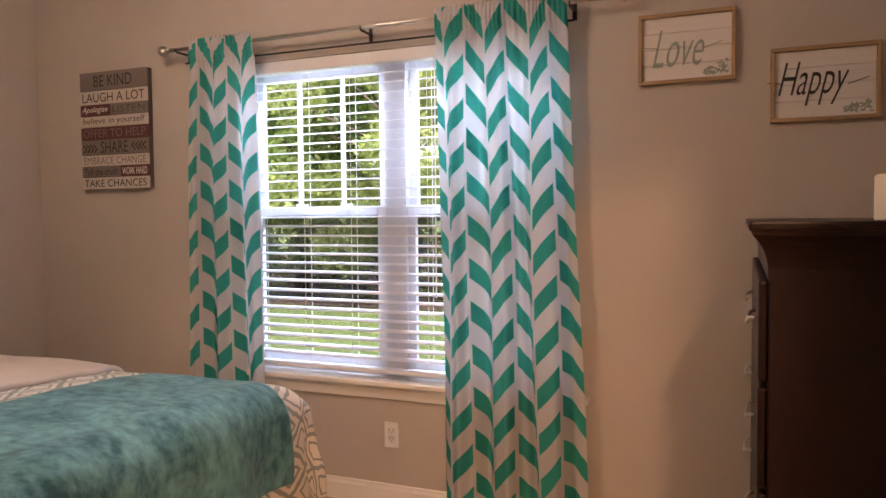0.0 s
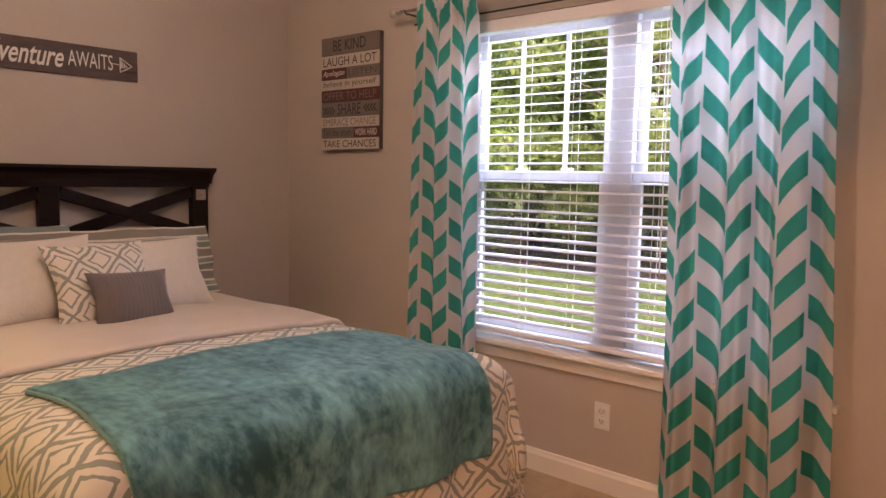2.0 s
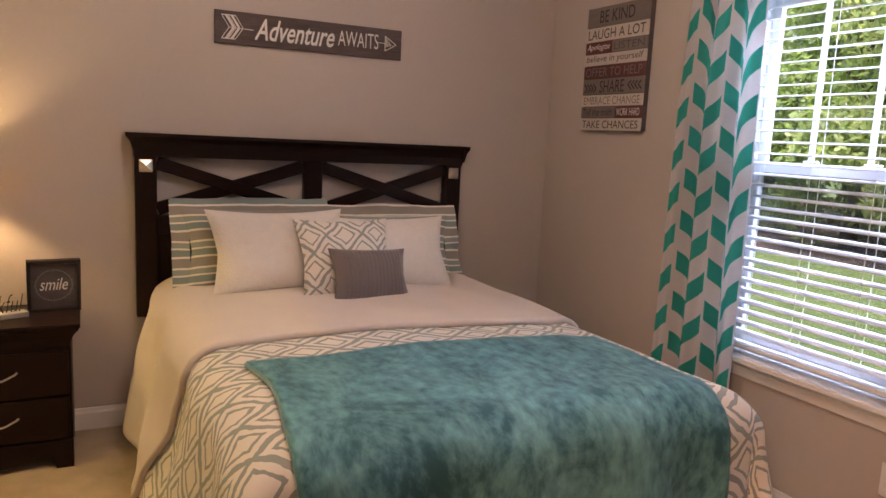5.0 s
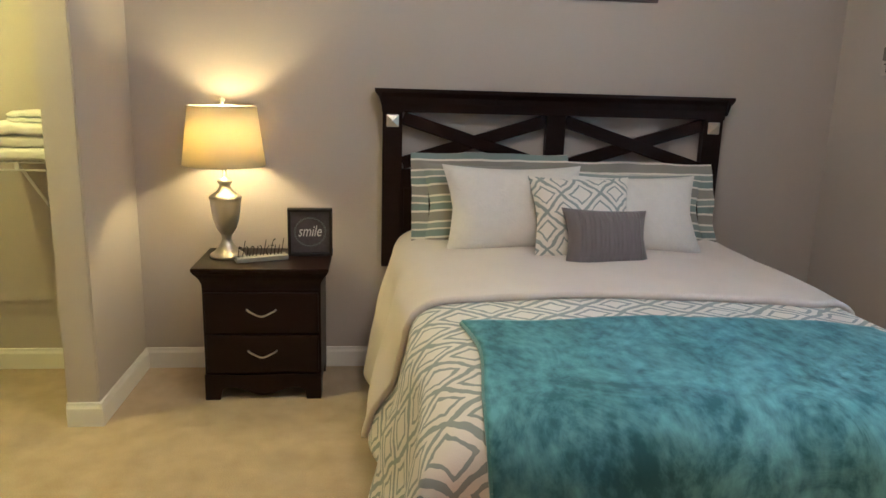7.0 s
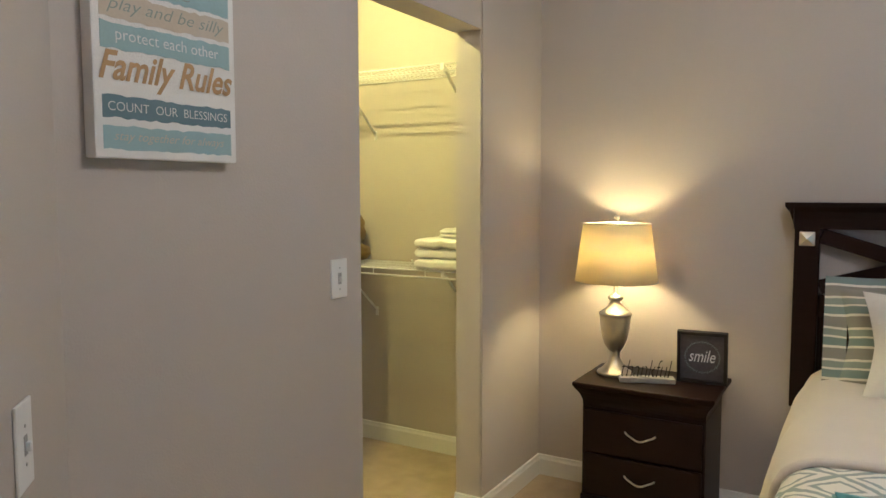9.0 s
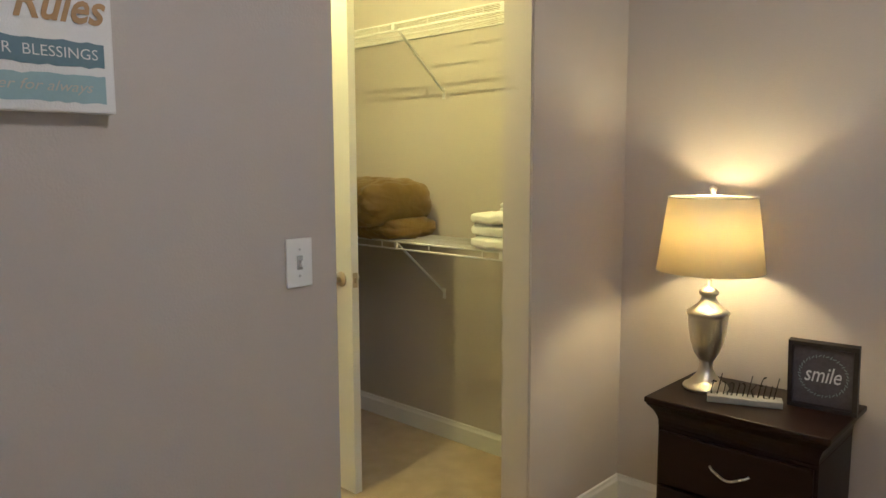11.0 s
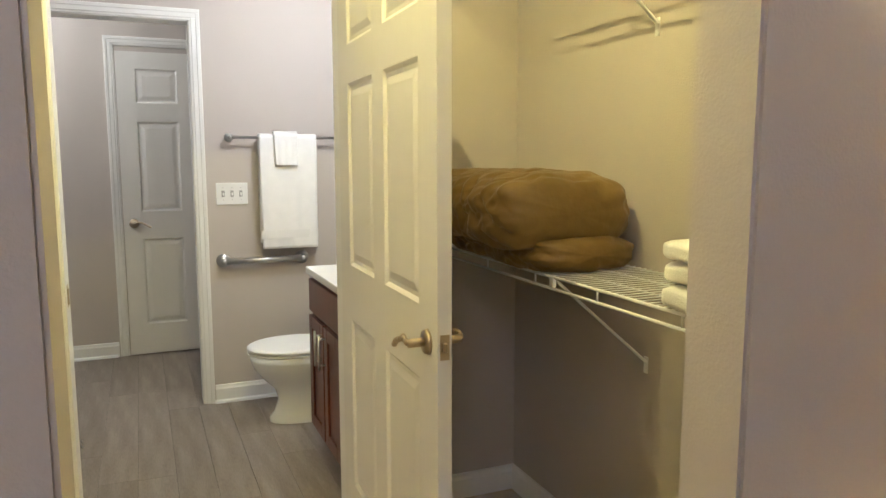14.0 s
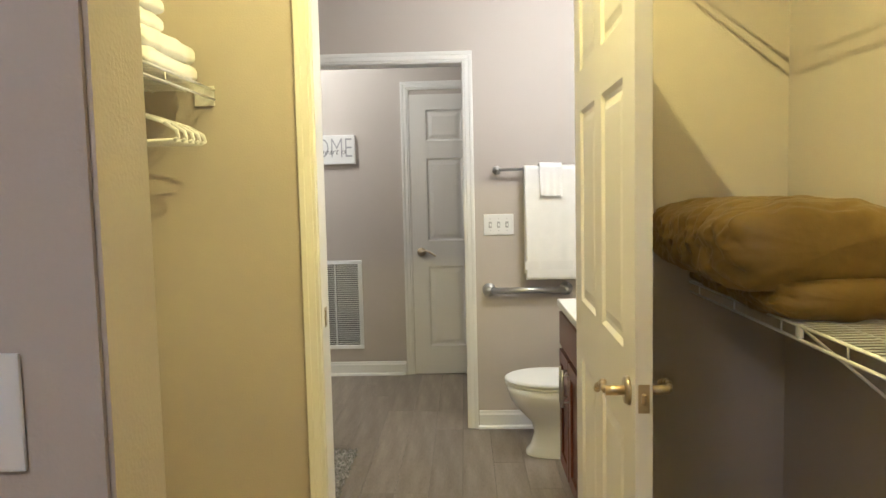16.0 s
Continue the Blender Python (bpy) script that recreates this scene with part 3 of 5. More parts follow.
def blind():
    ob = thing("window_blind", pose(0, 0, 0), "lowered white slatted blind with open slats in the window", "blind")
    yb = NORTH + 0.030
    part(ob, "headrail", Build().box((WX0 + 0.006, yb - 0.032, WZ1 - 0.058), (WX1 - 0.006, yb + 0.030, WZ1 - 0.004), 0.004, 2), SLAT)
    part(ob, "bottom_rail", Build().box((WX0 + 0.01, yb - 0.027, WZ0 + 0.022), (WX1 - 0.01, yb + 0.027, WZ0 + 0.042), 0.006, 2), SLAT)
    slat = Build().prism(((-0.025, -0.001), (-0.012, 0.0012), (0, 0.002), (0.012, 0.0012), (0.025, -0.001), (0.025, 0.0018), (0, 0.0048), (-0.025, 0.0018)), "x", WX0 + 0.01, WX1 - 0.01).mesh("slat", SLAT)
    n = 31
    for k in range(n):
        z = WZ0 + 0.085 + k * (WZ1 - 0.095 - WZ0 - 0.085) / (n - 1)
        part(ob, "slat", slat, SLAT, m=pose(0, yb, z, 7 + random.uniform(-1.2, 1.2), 0, 0) @ pose(0, 0, 0, 0, random.uniform(-0.08, 0.08), 0))
    b = Build()
    for x in (-2.18, -1.93, -1.68, -1.30, -1.05, -0.80):
        for y in (-0.027, 0.027):
            b.cyl((x, yb + y, WZ0 + 0.04), (x, yb + y, WZ1 - 0.05), 0.0011, sides=5)
    b.cyl((-1.26, yb - 0.034, 0.95), (-1.26, yb - 0.034, WZ1 - 0.05), 0.003, sides=6)
    part(ob, "ladder_cord", b, CORD)


blind()


# ---- curtains and rod ----
ROD_Y, ROD_Z = 2.955, 2.125
rod = thing("curtain_rod", pose(0, 0, 0), "brushed nickel curtain rod with round end knobs", "curtain rod")
part(rod, "pole", Build().cyl((-2.62, ROD_Y, ROD_Z), (-0.50, ROD_Y, ROD_Z), 0.0095, sides=14), NICKEL, True)
for x, s in ((-2.62, -1), (-0.50, 1)):
    part(rod, "finial", Build().cyl((x, ROD_Y, ROD_Z), (x + s * 0.022, ROD_Y, ROD_Z), 0.013, sides=14).ball((x + s * 0.046, ROD_Y, ROD_Z), 0.027), NICKEL, True)
for x in (-2.58, -1.565, -0.655):
    b = Build().box((x - 0.009, NORTH - 0.004, ROD_Z - 0.05), (x + 0.009, NORTH - e, ROD_Z + 0.03), 0.001, 1)
    b.box((x - 0.006, ROD_Y, ROD_Z - 0.016), (x + 0.006, NORTH - 0.003, ROD_Z - 0.009))
    b.tube([(x, ROD_Y - 0.012, ROD_Z + 0.002), (x, ROD_Y - 0.009, ROD_Z - 0.011), (x, ROD_Y + 0.009, ROD_Z - 0.011)], 0.003, 6)
    part(rod, "bracket", b, DARKMETAL)
# thin dark bar close to the wall, a little below the pole
part(rod, "thin_dark_bar", Build().cyl((-2.58, NORTH - 0.03, ROD_Z - 0.055), (-0.655, NORTH - 0.03, ROD_Z - 0.055), 0.0045, sides=8), DARKMETAL, True)


def curtain(xa, xb, xc, xd, columns, start, seed, label):
    """A panel gathered from xa to xb on the rod, hanging to xc and xd at the floor."""
    rnd = random.Random(seed)
    phases = [rnd.uniform(-0.5, 0.5) for _ in range(int(columns) + 3)]
    top, low = ROD_Z + 0.035, 0.02

    def place(u, v):
        z = low + (top - low) * v
        k = u * columns + start
        i = int(k)
        ph = phases[i] * (1 - (k - i)) + phases[i + 1] * (k - i)
        w = 1 - v
        amp = 0.010 + 0.028 * min(1, w * 3.5) + 0.01 * w
        wave = math.sin(math.pi * (k + 0.25 * ph * w)) + 0.25 * math.sin(2.7 * math.pi * k + 4 * ph)
        gather = (0.006 * math.sin(9.5 * math.pi * k)) * max(0, v - 0.93) / 0.07
        x = (xa + (xb - xa) * u) * v + (xc + (xd - xc) * u) * w + 0.006 * math.sin(6 * v + 5 * ph)
        lift = 0.012 * max(0, (v - 0.975) / 0.025) * abs(math.sin(4.4 * math.pi * k))
        near = 0.018 if v > 0.955 else 0.004
        return (x, ROD_Y - near - amp * wave * 0.9 - 0.006 + gather, z + lift - 0.01)

    b = Build().grid(place, int(columns * 22), 60, uv=lambda u, v: (u * columns + start, (low + (top - low) * v)))
    me = b.mesh("curtain", CHEVRON, True, tidy=False)
    ob = new("curtain", me)
    md = ob.modifiers.new("cloth", "SOLIDIFY")
    md.thickness, md.offset = 0.0016, 0
    return tagged(ob, label, "curtain", "chevron curtains at the window")


curtain(-2.475, -2.115, -2.525, -2.075, 4.5, 0.5, 3, "white cotton curtain with teal chevron bars, gathered")
curtain(-1.215, -0.665, -1.195, -0.585, 6.3, 1.55, 8, "white cotton curtain with teal chevron bars, long")


# ---- wall plates ----
def plate(name, m, w, h, gangs, kind, label):
    """A cover plate in the local xz plane, its face towards -y."""
    ob = thing(name, m, label, kind)
    part(ob, "plate", Build().box((-w / 2, -0.006, -h / 2), (w / 2, 0, h / 2), 0.003, 2), PLASTIC)
    for k in range(gangs):
        x = (k - (gangs - 1) / 2) * 0.046
        if kind == "light switch":
            # the gap's shade is put into this block's grey
            part(ob, "surround", Build().box((x - 0.0085, -0.0072, -0.017), (x + 0.0085, -0.0055, 0.017), 0.001, 1), SHADOWGAP)
            part(ob, "toggle", Build().box((x - 0.004, -0.016, -0.010), (x + 0.004, -0.0065, 0.006), 0.002, 1), PLASTIC)
            for z in (-0.032, 0.032):
                part(ob, "screw", Build().cyl((x, -0.0075, z), (x, -0.005, z), 0.003, sides=8), STEEL)
        else:
            for z in (-0.02, 0.02):
                part(ob, "socket", Build().box((x - 0.016, -0.0085, z - 0.013), (x + 0.016, -0.0055, z + 0.013), 0.006, 2), PLASTIC)
                # near-black blocks on the face, coloured for the shade in the holes
                hole = Build().box((x - 0.0085, -0.0092, z - 0.002), (x - 0.006, -0.008, z + 0.007)).box((x + 0.006, -0.0092, z - 0.002), (x + 0.0085, -0.008, z + 0.007)).cyl((x, -0.0092, z - 0.007), (x, -0.008, z - 0.007), 0.0025, sides=8)
                part(ob, "slot", hole, SLOT)
    return ob


plate("wall_outlet", pose(-1.484, NORTH - e, 0.326), 0.072, 0.116, 1, "outlet", "white double outlet plate low on the window wall")
plate("light_switch", pose(-2.092, SOUTH + e, 1.134, 0, 0, 180), 0.074, 0.118, 1, "light switch", "white toggle switch plate beside the closet opening")
plate("light_switch", ANG @ pose(0.285, e, 0.985, 0, 0, 180), 0.082, 0.145, 1, "light switch", "white toggle switch plate on the slanted wall")
plate("light_switch", pose(-2.748, BA_S + e, 1.149, 0, 0, 180), 0.165, 0.116, 3, "light switch", "white triple switch plate on the bathroom wall")


# ---- wall signs ----
def board_sign():
    w, h, d = 0.465, 0.613, 0.036
    ob = thing("wall_sign", pose(-3.29, NORTH - e, 1.464), "weathered wooden board sign with painted mottoes", "wall sign")
    part(ob, "backing", Build().box((0.004, -d + 0.008, 0.002), (w - 0.004, 0, h - 0.002)), BARNWOOD)
    rows = (("BE KIND", 0.098, GREYBOARD, INK, 0, 0.27, 0.6), ("LAUGH A LOT", 0.072, PALEBOARD, INK, 0, 0.92, 0.66), (None, 0.060, None, None, 0, 0, 0), ("believe in yourself", 0.058, PALEBOARD, INK, 0.1, 0.92, 0.7),
            ("OFFER TO HELP", 0.066, REDBOARD, GREYBOARD, 0, 0.92, 0.66), ("SHARE", 0.080, GREYBOARD, INK, 0, 0.40, 0.75), ("EMBRACE CHANGE", 0.058, PALEBOARD, GREYBOARD, 0, 0.92, 0.66), (None, 0.058, None, None, 1, 0, 0), ("TAKE CHANCES", 0.063, PALEBOARD, INK, 0, 0.92, 0.62))
    z = h
    for text, tall, mt, ink, shear, wide, high in rows:
        z -= tall
        if text:
            part(ob, "slat", Build().box((0, -d, z + 0.001), (w, -d + 0.0075, z + tall - 0.001), 0.002, 1), mt)
            if text == "BE KIND":
                wide = 0.56
            part(ob, "lettering", letters(text, w * wide, tall * high, ink, shear), ink, m=pose(w * (1 - wide) / 2, -d, z + tall * (1 - high) / 2))
            if text == "SHARE":
                b = Build()
                for s, x0 in ((1, 0.02), (-1, w - 0.02)):
                    for k in range(4):
                        x = x0 + s * k * 0.024
                        for dz in (-1, 1):
                            b.box((0, -0.001, 0), (0.03, -0.0004, 0.007), m=pose(x + s * 0.02, -d - 0.0002, z + tall / 2 - 0.003) @ pose(0, 0, 0, 0, (-dz * 42) + (180 if s > 0 else 0), 0))
                part(ob, "arrow_mark", b, INK)
        else:
            left, right = (("Apologize", REDBOARD, CHALK, 0.45, 0.3), ("LISTEN", GREYBOARD, BARNWOOD, 0.55, 0)) if shear == 0 else (("Tell the truth", GREYBOARD, INK, 0.58, 0.15), ("WORK HARD", REDBOARD, CHALK, 0.42, 0))
            x = 0
            for text2, mt2, ink2, share, sh in (left, right):
                part(ob, "slat", Build().box((x, -d, z + 0.001), (x + w * share - 0.001, -d + 0.0075, z + tall - 0.001), 0.002, 1), mt2)
                part(ob, "lettering", letters(text2, w * share * 0.86, tall * 0.62, ink2, sh), ink2, m=pose(x + w * share * 0.07, -d, z + tall * 0.2))
                x += w * share


board_sign()


def arrow_sign():
    w, h, d = 0.915, 0.148, 0.012
    ob = thing("wall_sign", pose(WEST + e, 1.20, 1.766, 0, 0, 90), "long dark barnwood sign with white arrow and lettering", "wall sign")
    for k in range(3):
        part(ob, "plank", Build().box((0, -d - 0.001 * (k % 2), k * h / 3 + 0.0006), (w, 0, (k + 1) * h / 3 - 0.0006), 0.0015, 1), BARNWOOD)
    y = -d - 0.0015
    part(ob, "lettering", letters("Adventure", 0.385, 0.098, CHALK, 0.35, bold=0.014), CHALK, m=pose(0.178, y, 0.030))
    part(ob, "lettering", letters("AWAITS", 0.210, 0.072, CHALK, 0.0, bold=0.0), CHALK, m=pose(0.580, y, 0.044))
    b = Build()

    def stroke(x0, z0, x1, z1, t=0.004):
        length, a = math.hypot(x1 - x0, z1 - z0), math.degrees(math.atan2(z1 - z0, x1 - x0))
        b.box((0, -0.001, -t / 2), (length, 0, t / 2), m=pose(x0, y, z0) @ pose(0, 0, 0, 0, -a, 0))
    for s in (0.03, 0.05, 0.06, 0.075, 0.092):
        t = 0.010 if s in (0.05, 0.075) else 0.003
        stroke(s, 0.128, s + 0.034, 0.076, t), stroke(s, 0.024, s + 0.034, 0.074, t)
    stroke(0.03, 0.128, 0.092, 0.128), stroke(0.03, 0.024, 0.092, 0.024), stroke(0.06, 0.075, 0.175, 0.072, 0.003)
    stroke(0.780, 0.078, 0.83, 0.076, 0.003), stroke(0.825, 0.112, 0.885, 0.074), stroke(0.825, 0.040, 0.885, 0.074), stroke(0.826, 0.040, 0.826, 0.112)
    for k in range(5):
        stroke(0.832 + k * 0.008, 0.102 - k * 0.008, 0.832 + k * 0.008, 0.060 + k * 0.002, 0.004)
    part(ob, "arrow_mark", b, CHALK)


arrow_sign()


def framed_word(x, z, text, ink, tw, th, tx, tz, label):
    w, h, d, f = 0.345, 0.262, 0.025, 0.014
    ob = thing("framed_print", pose(x, NORTH - e, z), label, "picture", "framed words over the chest")
    b = Build().box((0, -d, 0), (w, 0, f), 0.002, 1).box((0, -d, h - f), (w, 0, h), 0.002, 1).box((0, -d, f), (f, 0, h - f), 0.002, 1).box((w - f, -d, f), (w, 0, h - f), 0.002, 1)
    part(ob, "frame", b, OAK)
    n = 4
    for k in range(n):
        part(ob, "plank", Build().box((f, -0.012, f + k * (h - 2 * f) / n + 0.0006), (w - f, 0, f + (k + 1) * (h - 2 * f) / n - 0.0006), 0.001, 1), WHITEWASH)
    part(ob, "lettering", letters(text, tw, th, ink, 0.45, bold=-0.004), ink, m=pose(tx, -0.0135, tz))
    b = Build().box((0, -0.001, 0), (0.07, 0, 0.003), m=pose(tx + tw - 0.005, -0.0135, tz + th * 0.42) @ pose(0, 0, 0, 0, -18, 0))
    b.box((0, -0.001, 0), (0.05, 0, 0.003), m=pose(tx - 0.035, -0.0135, tz + th * 0.55) @ pose(0, 0, 0, 0, 6, 0))
    part(ob, "flourish", b, ink)
    rnd = random.Random(text)
    leaves = Build()
    for _ in range(46):
        u = rnd.random()
        px, pz = w - f - 0.012 - 0.085 * u, f + 0.012 + 0.055 * rnd.random() * (1 - 0.75 * u)
        leaves.box((-0.006, -0.0008, -0.0025), (0.006, 0, 0.0025), m=pose(px, -0.0128 - rnd.random() * 0.0006, pz, 0, rnd.uniform(0, 180), 0))
    part(ob, "leaf_sprig", leaves, GREYINK)


framed_word(-0.407, 1.797, "Love", GREYINK, 0.185, 0.14, 0.052, 0.062, "oak framed whitewashed board with grey cursive word")
framed_word(0.054, 1.630, "Happy", INK, 0.225, 0.155, 0.025, 0.055, "oak framed whitewashed board with black cursive word")


def rules_canvas():
    w, h, d = 0.375, 0.46, 0.035
    ob = thing("canvas_print", pose(-1.288, SOUTH + e, 1.464, 0, 0, 180), "white canvas with blue bands of family mottoes", "canvas print")
    part(ob, "canvas", Build().box((0, -d, 0), (w, 0, h), 0.004, 2), CANVAS)
    rows = (("stay together for always", 0.018, 0.050, BLUEBAND, SANDBAND, 0.78, 0.48), ("COUNT  OUR  BLESSINGS", 0.082, 0.047, SLATEBAND, CANVAS, 0.84, 0.40), ("Family Rules", 0.138, 0.082, None, GOLDINK, 0.94, 0.95),
            ("protect each other", 0.221, 0.055, BLUEBAND, CANVAS, 0.72, 0.58), ("play and be silly", 0.283, 0.052, SANDBAND, GREYINK, 0.82, 0.66), ("love", 0.342, 0.054, BLUEBAND, GREYINK, 0.30, 0.60))
    for text, z, tall, band, ink, wide, high in rows:
        if band:
            b = Build()
            n = 24
            rnd = random.Random(text)
            up = [tall - 0.002 + rnd.uniform(-0.0025, 0.0025) for _ in range(n + 1)]
            dn = [rnd.uniform(-0.0025, 0.0025) for _ in range(n + 1)]
            xs = [0.018 + (w - 0.036) * k / n for k in range(n + 1)]
            b.prism([(x, z + q) for x, q in zip(xs, dn)] + [(x, z + q) for x, q in zip(xs[::-1], up[::-1])], "y", -d - 0.0009, -d - 0.0002)
            part(ob, "painted_band", b, band)
        part(ob, "lettering", letters(text, w * wide, tall * high, ink, 0.35 if text[0] in "Fps" and text[:2] != "pr" else 0.0, 0.0015, 0.022 if text[0] == "F" else -0.006), ink, m=pose(w * (1 - wide) / 2, -d - 0.0006, z + tall * (1 - high) / 2))


rules_canvas()


# ---- bed ----
BX0, BX1, BY0, BY1, BZ = -3.55, -1.60, 0.955, 2.39, 0.675


def headboard(bed):
    x0, x1 = -3.622, -3.572
    ya, yb, z1 = 0.855, 2.462, 1.349
    part(bed, "post", Build().box((x0, ya, 0.525), (x1, ya + 0.09, 1.25), 0.003, 1).box((x0, ya + 0.035, 0), (x1 - 0.01, ya + 0.09, 0.53), 0.003, 1), ESPRESSO)
    part(bed, "post", Build().box((x0, yb - 0.09, 0.525), (x1, yb, 1.25), 0.003, 1).box((x0, yb - 0.09, 0), (x1 - 0.01, yb - 0.035, 0.53), 0.003, 1), ESPRESSO)
    crown = Build().prism(((x0, 1.245), (x1 + 0.002, 1.245), (x1 + 0.004, 1.285), (x1 + 0.010, 1.312), (x1 + 0.022, 1.330), (x1 + 0.026, 1.334), (x1 + 0.026, 1.349), (x0 - 0.005, 1.349), (x0 - 0.005, 1.33)), "y", ya - 0.004, yb + 0.004)
    for y in (ya - 0.036, yb + 0.004):
        s = -1 if y < 1 else 1
        y2 = ya - 0.004 if s < 0 else yb + 0.036
        crown.prism(((y if s < 0 else y2, 1.349), (y if s < 0 else y2, 1.334), (ya - 0.018 if s < 0 else yb + 0.018, 1.312), (ya - 0.005 if s < 0 else yb + 0.005, 1.27), (y2 if s < 0 else y, 1.265), (y2 if s < 0 else y, 1.349)), "x", x0 - 0.005, x1 + 0.026)
    part(bed, "crown_rail", crown, ESPRESSO)
    mid = Build().box((x0 + 0.005, 1.612, 0.98), (x1 - 0.004, 1.702, 1.246), 0.003, 1)
    part(bed, "centre_stile", mid, ESPRESSO)
    panel = Build().box((x0 + 0.012, ya + 0.09, 0.35), (x1 - 0.018, yb - 0.09, 0.90), 0.002, 1).box((x0 + 0.004, ya + 0.09, 0.897), (x1 - 0.006, yb - 0.09, 0.987), 0.003, 1)
    for y in (ya + 0.10, yb - 0.145):
        panel.box((x0 + 0.006, y, 0.35), (x1 - 0.012, y + 0.045, 0.897), 0.004, 1)
    part(bed, "panel", panel, ESPRESSO)
    for y0, y1 in ((ya + 0.09, 1.612), (1.702, yb - 0.09)):
        w, h = y1 - y0, 1.247 - 0.985
        a = math.degrees(math.atan2(h - 0.055, w))
        for s in (1, -1):
            b = Build().box((-0.016 - 0.002 * s, -math.hypot(w, h) / 2 + 0.012, -0.029), (0.012 - 0.002 * s, math.hypot(w, h) / 2 - 0.012, 0.029), 0.003, 1, m=pose((x0 + x1) / 2, (y0 + y1) / 2, (1.247 + 0.985) / 2, s * a, 0, 0))
            part(bed, "cross_brace", b, ESPRESSO)
    for y in (ya + 0.045, yb - 0.045):
        b = Build().box((x1 - 0.002, y - 0.028, 1.178), (x1 + 0.004, y + 0.028, 1.234), 0.002, 1)
        v = b.bm.verts
        top = v.new((x1 + 0.014, y, 1.206))
        c = [v.new((x1 + 0.0042, y + dy * 0.024, 1.206 + dz * 0.024)) for dy, dz in ((-1, -1), (1, -1), (1, 1), (-1, 1))]
        for k in range(4):
            b.bm.faces.new((c[k], c[(k + 1) % 4], top))
        part(bed, "metal_square", b, NICKEL, label="square brushed nickel stud")


def fold_over(s, lo, hi, r, flare):
    """How a cloth lies across an edge: where it is, how far it has dropped, how much it leans out."""
    if s < lo:
        d = lo - s
        sign, edge = -1, lo
    elif s > hi:
        d = s - hi
        sign, edge = 1, hi
    else:
        return s, 0.0
    arc = r * math.pi / 2
    if d < arc:
        a = d / r
        return edge + sign * r * math.sin(a), r * (1 - math.cos(a))
    return edge + sign * (r + flare * (d - arc)), r + (d - arc) * 0.985


def drape(s, t, off, crease=1.0):
    """A point of the bedding: t runs down the bed, s across it, off metres above the duvet."""
    r = 0.10
    y, dy = fold_over(s, BY0 + r - 0.02, BY1 - r + 0.03, r + off, 0.19 if s < 1.6 else 0.07)
    x, dx = fold_over(t, -9, BX1 - r + 0.06, r + off, 0.05)
    drop = (dx ** 3 + dy ** 3) ** (1 / 3)
    n1 = noise.noise((s * 2.3, t * 2.1, 0.3))
    n2 = noise.noise((s * 7.0, t * 5.0, 2.7))
    z = BZ + off + 0.012 * n1 * crease + 0.005 * n2 * crease - drop
    crown = 0.022 * math.sin(math.pi * min(1, max(0, (s - BY0) / (BY1 - BY0))))
    z += crown * (1 if drop < 0.1 else max(0, 1 - (drop - 0.1) / 0.2))
    hang = min(1, drop / 0.3)
    if dx > 0.05:
        x += hang * (0.022 * math.sin(s * 17 + 1.2 * n1) + 0.012 * n2)
    if dy > 0.05:
        y += hang * (0.028 * math.sin(t * 11 + 1.5 * n1) + 0.012 * n2) * (1 if y > 1.6 else -1)
    if dx > 0.05 and dy > 0.05:
        k = min(1, min(dx, dy) / 0.25)
        x += 0.03 * k
        y += 0.03 * k * (1 if y > 1.6 else -1)
    return x, y, max(z, 0.03 + 0.004 * off)


def bed():
    ob = thing("bed", pose(0, 0, 0), "dark espresso bed with cross-braced headboard, made up in layers", "bed")
    headboard(ob)
    part(ob, "mattress", Build().box((BX0 + 0.01, BY0 + 0.02, 0.33), (BX1 - 0.03, BY1 - 0.02, BZ - 0.045), 0.05, 4), MATTRESS, True)
    part(ob, "box_spring", Build().box((BX0 + 0.01, BY0 + 0.03, 0.16), (BX1 - 0.04, BY1 - 0.03, 0.325), 0.02, 2), MATTRESS)
    for x in (-3.3, -1.75):
        for y in (BY0 + 0.15, BY1 - 0.15):
            part(ob, "leg", Build().box((x - 0.03, y - 0.03, 0), (x + 0.03, y + 0.03, 0.16), 0.004, 1), DARKMETAL)


bed()


def cloth(name, mt, s0, s1, t0, t1, nu, nv, off, label, category, edge=None, thick=0.012, tilt=0.0):
    def place(u, v):
        s = s0 + (s1 - s0) * u
        t = t0 + (t1 - t0) * v + tilt * (u - 0.5) * (1 - v)
        if edge:
            s, t = edge(u, v, s, t)
        return drape(s, t, off)
    b = Build().grid(place, nu, nv, uv=lambda u, v: (s0 + (s1 - s0) * u, t0 + (t1 - t0) * v))
    ob = new(name, b.mesh(name, mt, True, tidy=False))
    md = ob.modifiers.new("thickness", "SOLIDIFY")
    md.thickness, md.offset = thick, -1
    return tagged(ob, label, category)


cloth("duvet", TRELLIS, BY0 - 0.56, BY1 + 0.54, -2.75, BX1 + 0.50, 120, 80, 0.0, "off-white duvet with grey trellis pattern over the bed", "duvet", thick=0.02)


def sheet_edge(u, v, s, t):
    if v > 0.93:
        t -= 0.012 * (v - 0.93) / 0.07
    return s, t + 0.022 * math.sin(u * 9 + 1) * v - (0.32 * max(0, 0.23 - u) / 0.23 + 0.10 * max(0, u - 0.8) / 0.2) * v


cloth("sheet", SHEET, BY0 - 0.60, BY1 + 0.35, -3.545, -2.385, 110, 60, 0.022, "blush cotton sheet folded back over the duvet", "sheet", edge=sheet_edge, thick=0.02)


def throw_edge(u, v, s, t):
    return s + 0.02 * math.sin(v * 7) * (1 - u), t + 0.012 * math.sin(u * 13) * (1 - v)


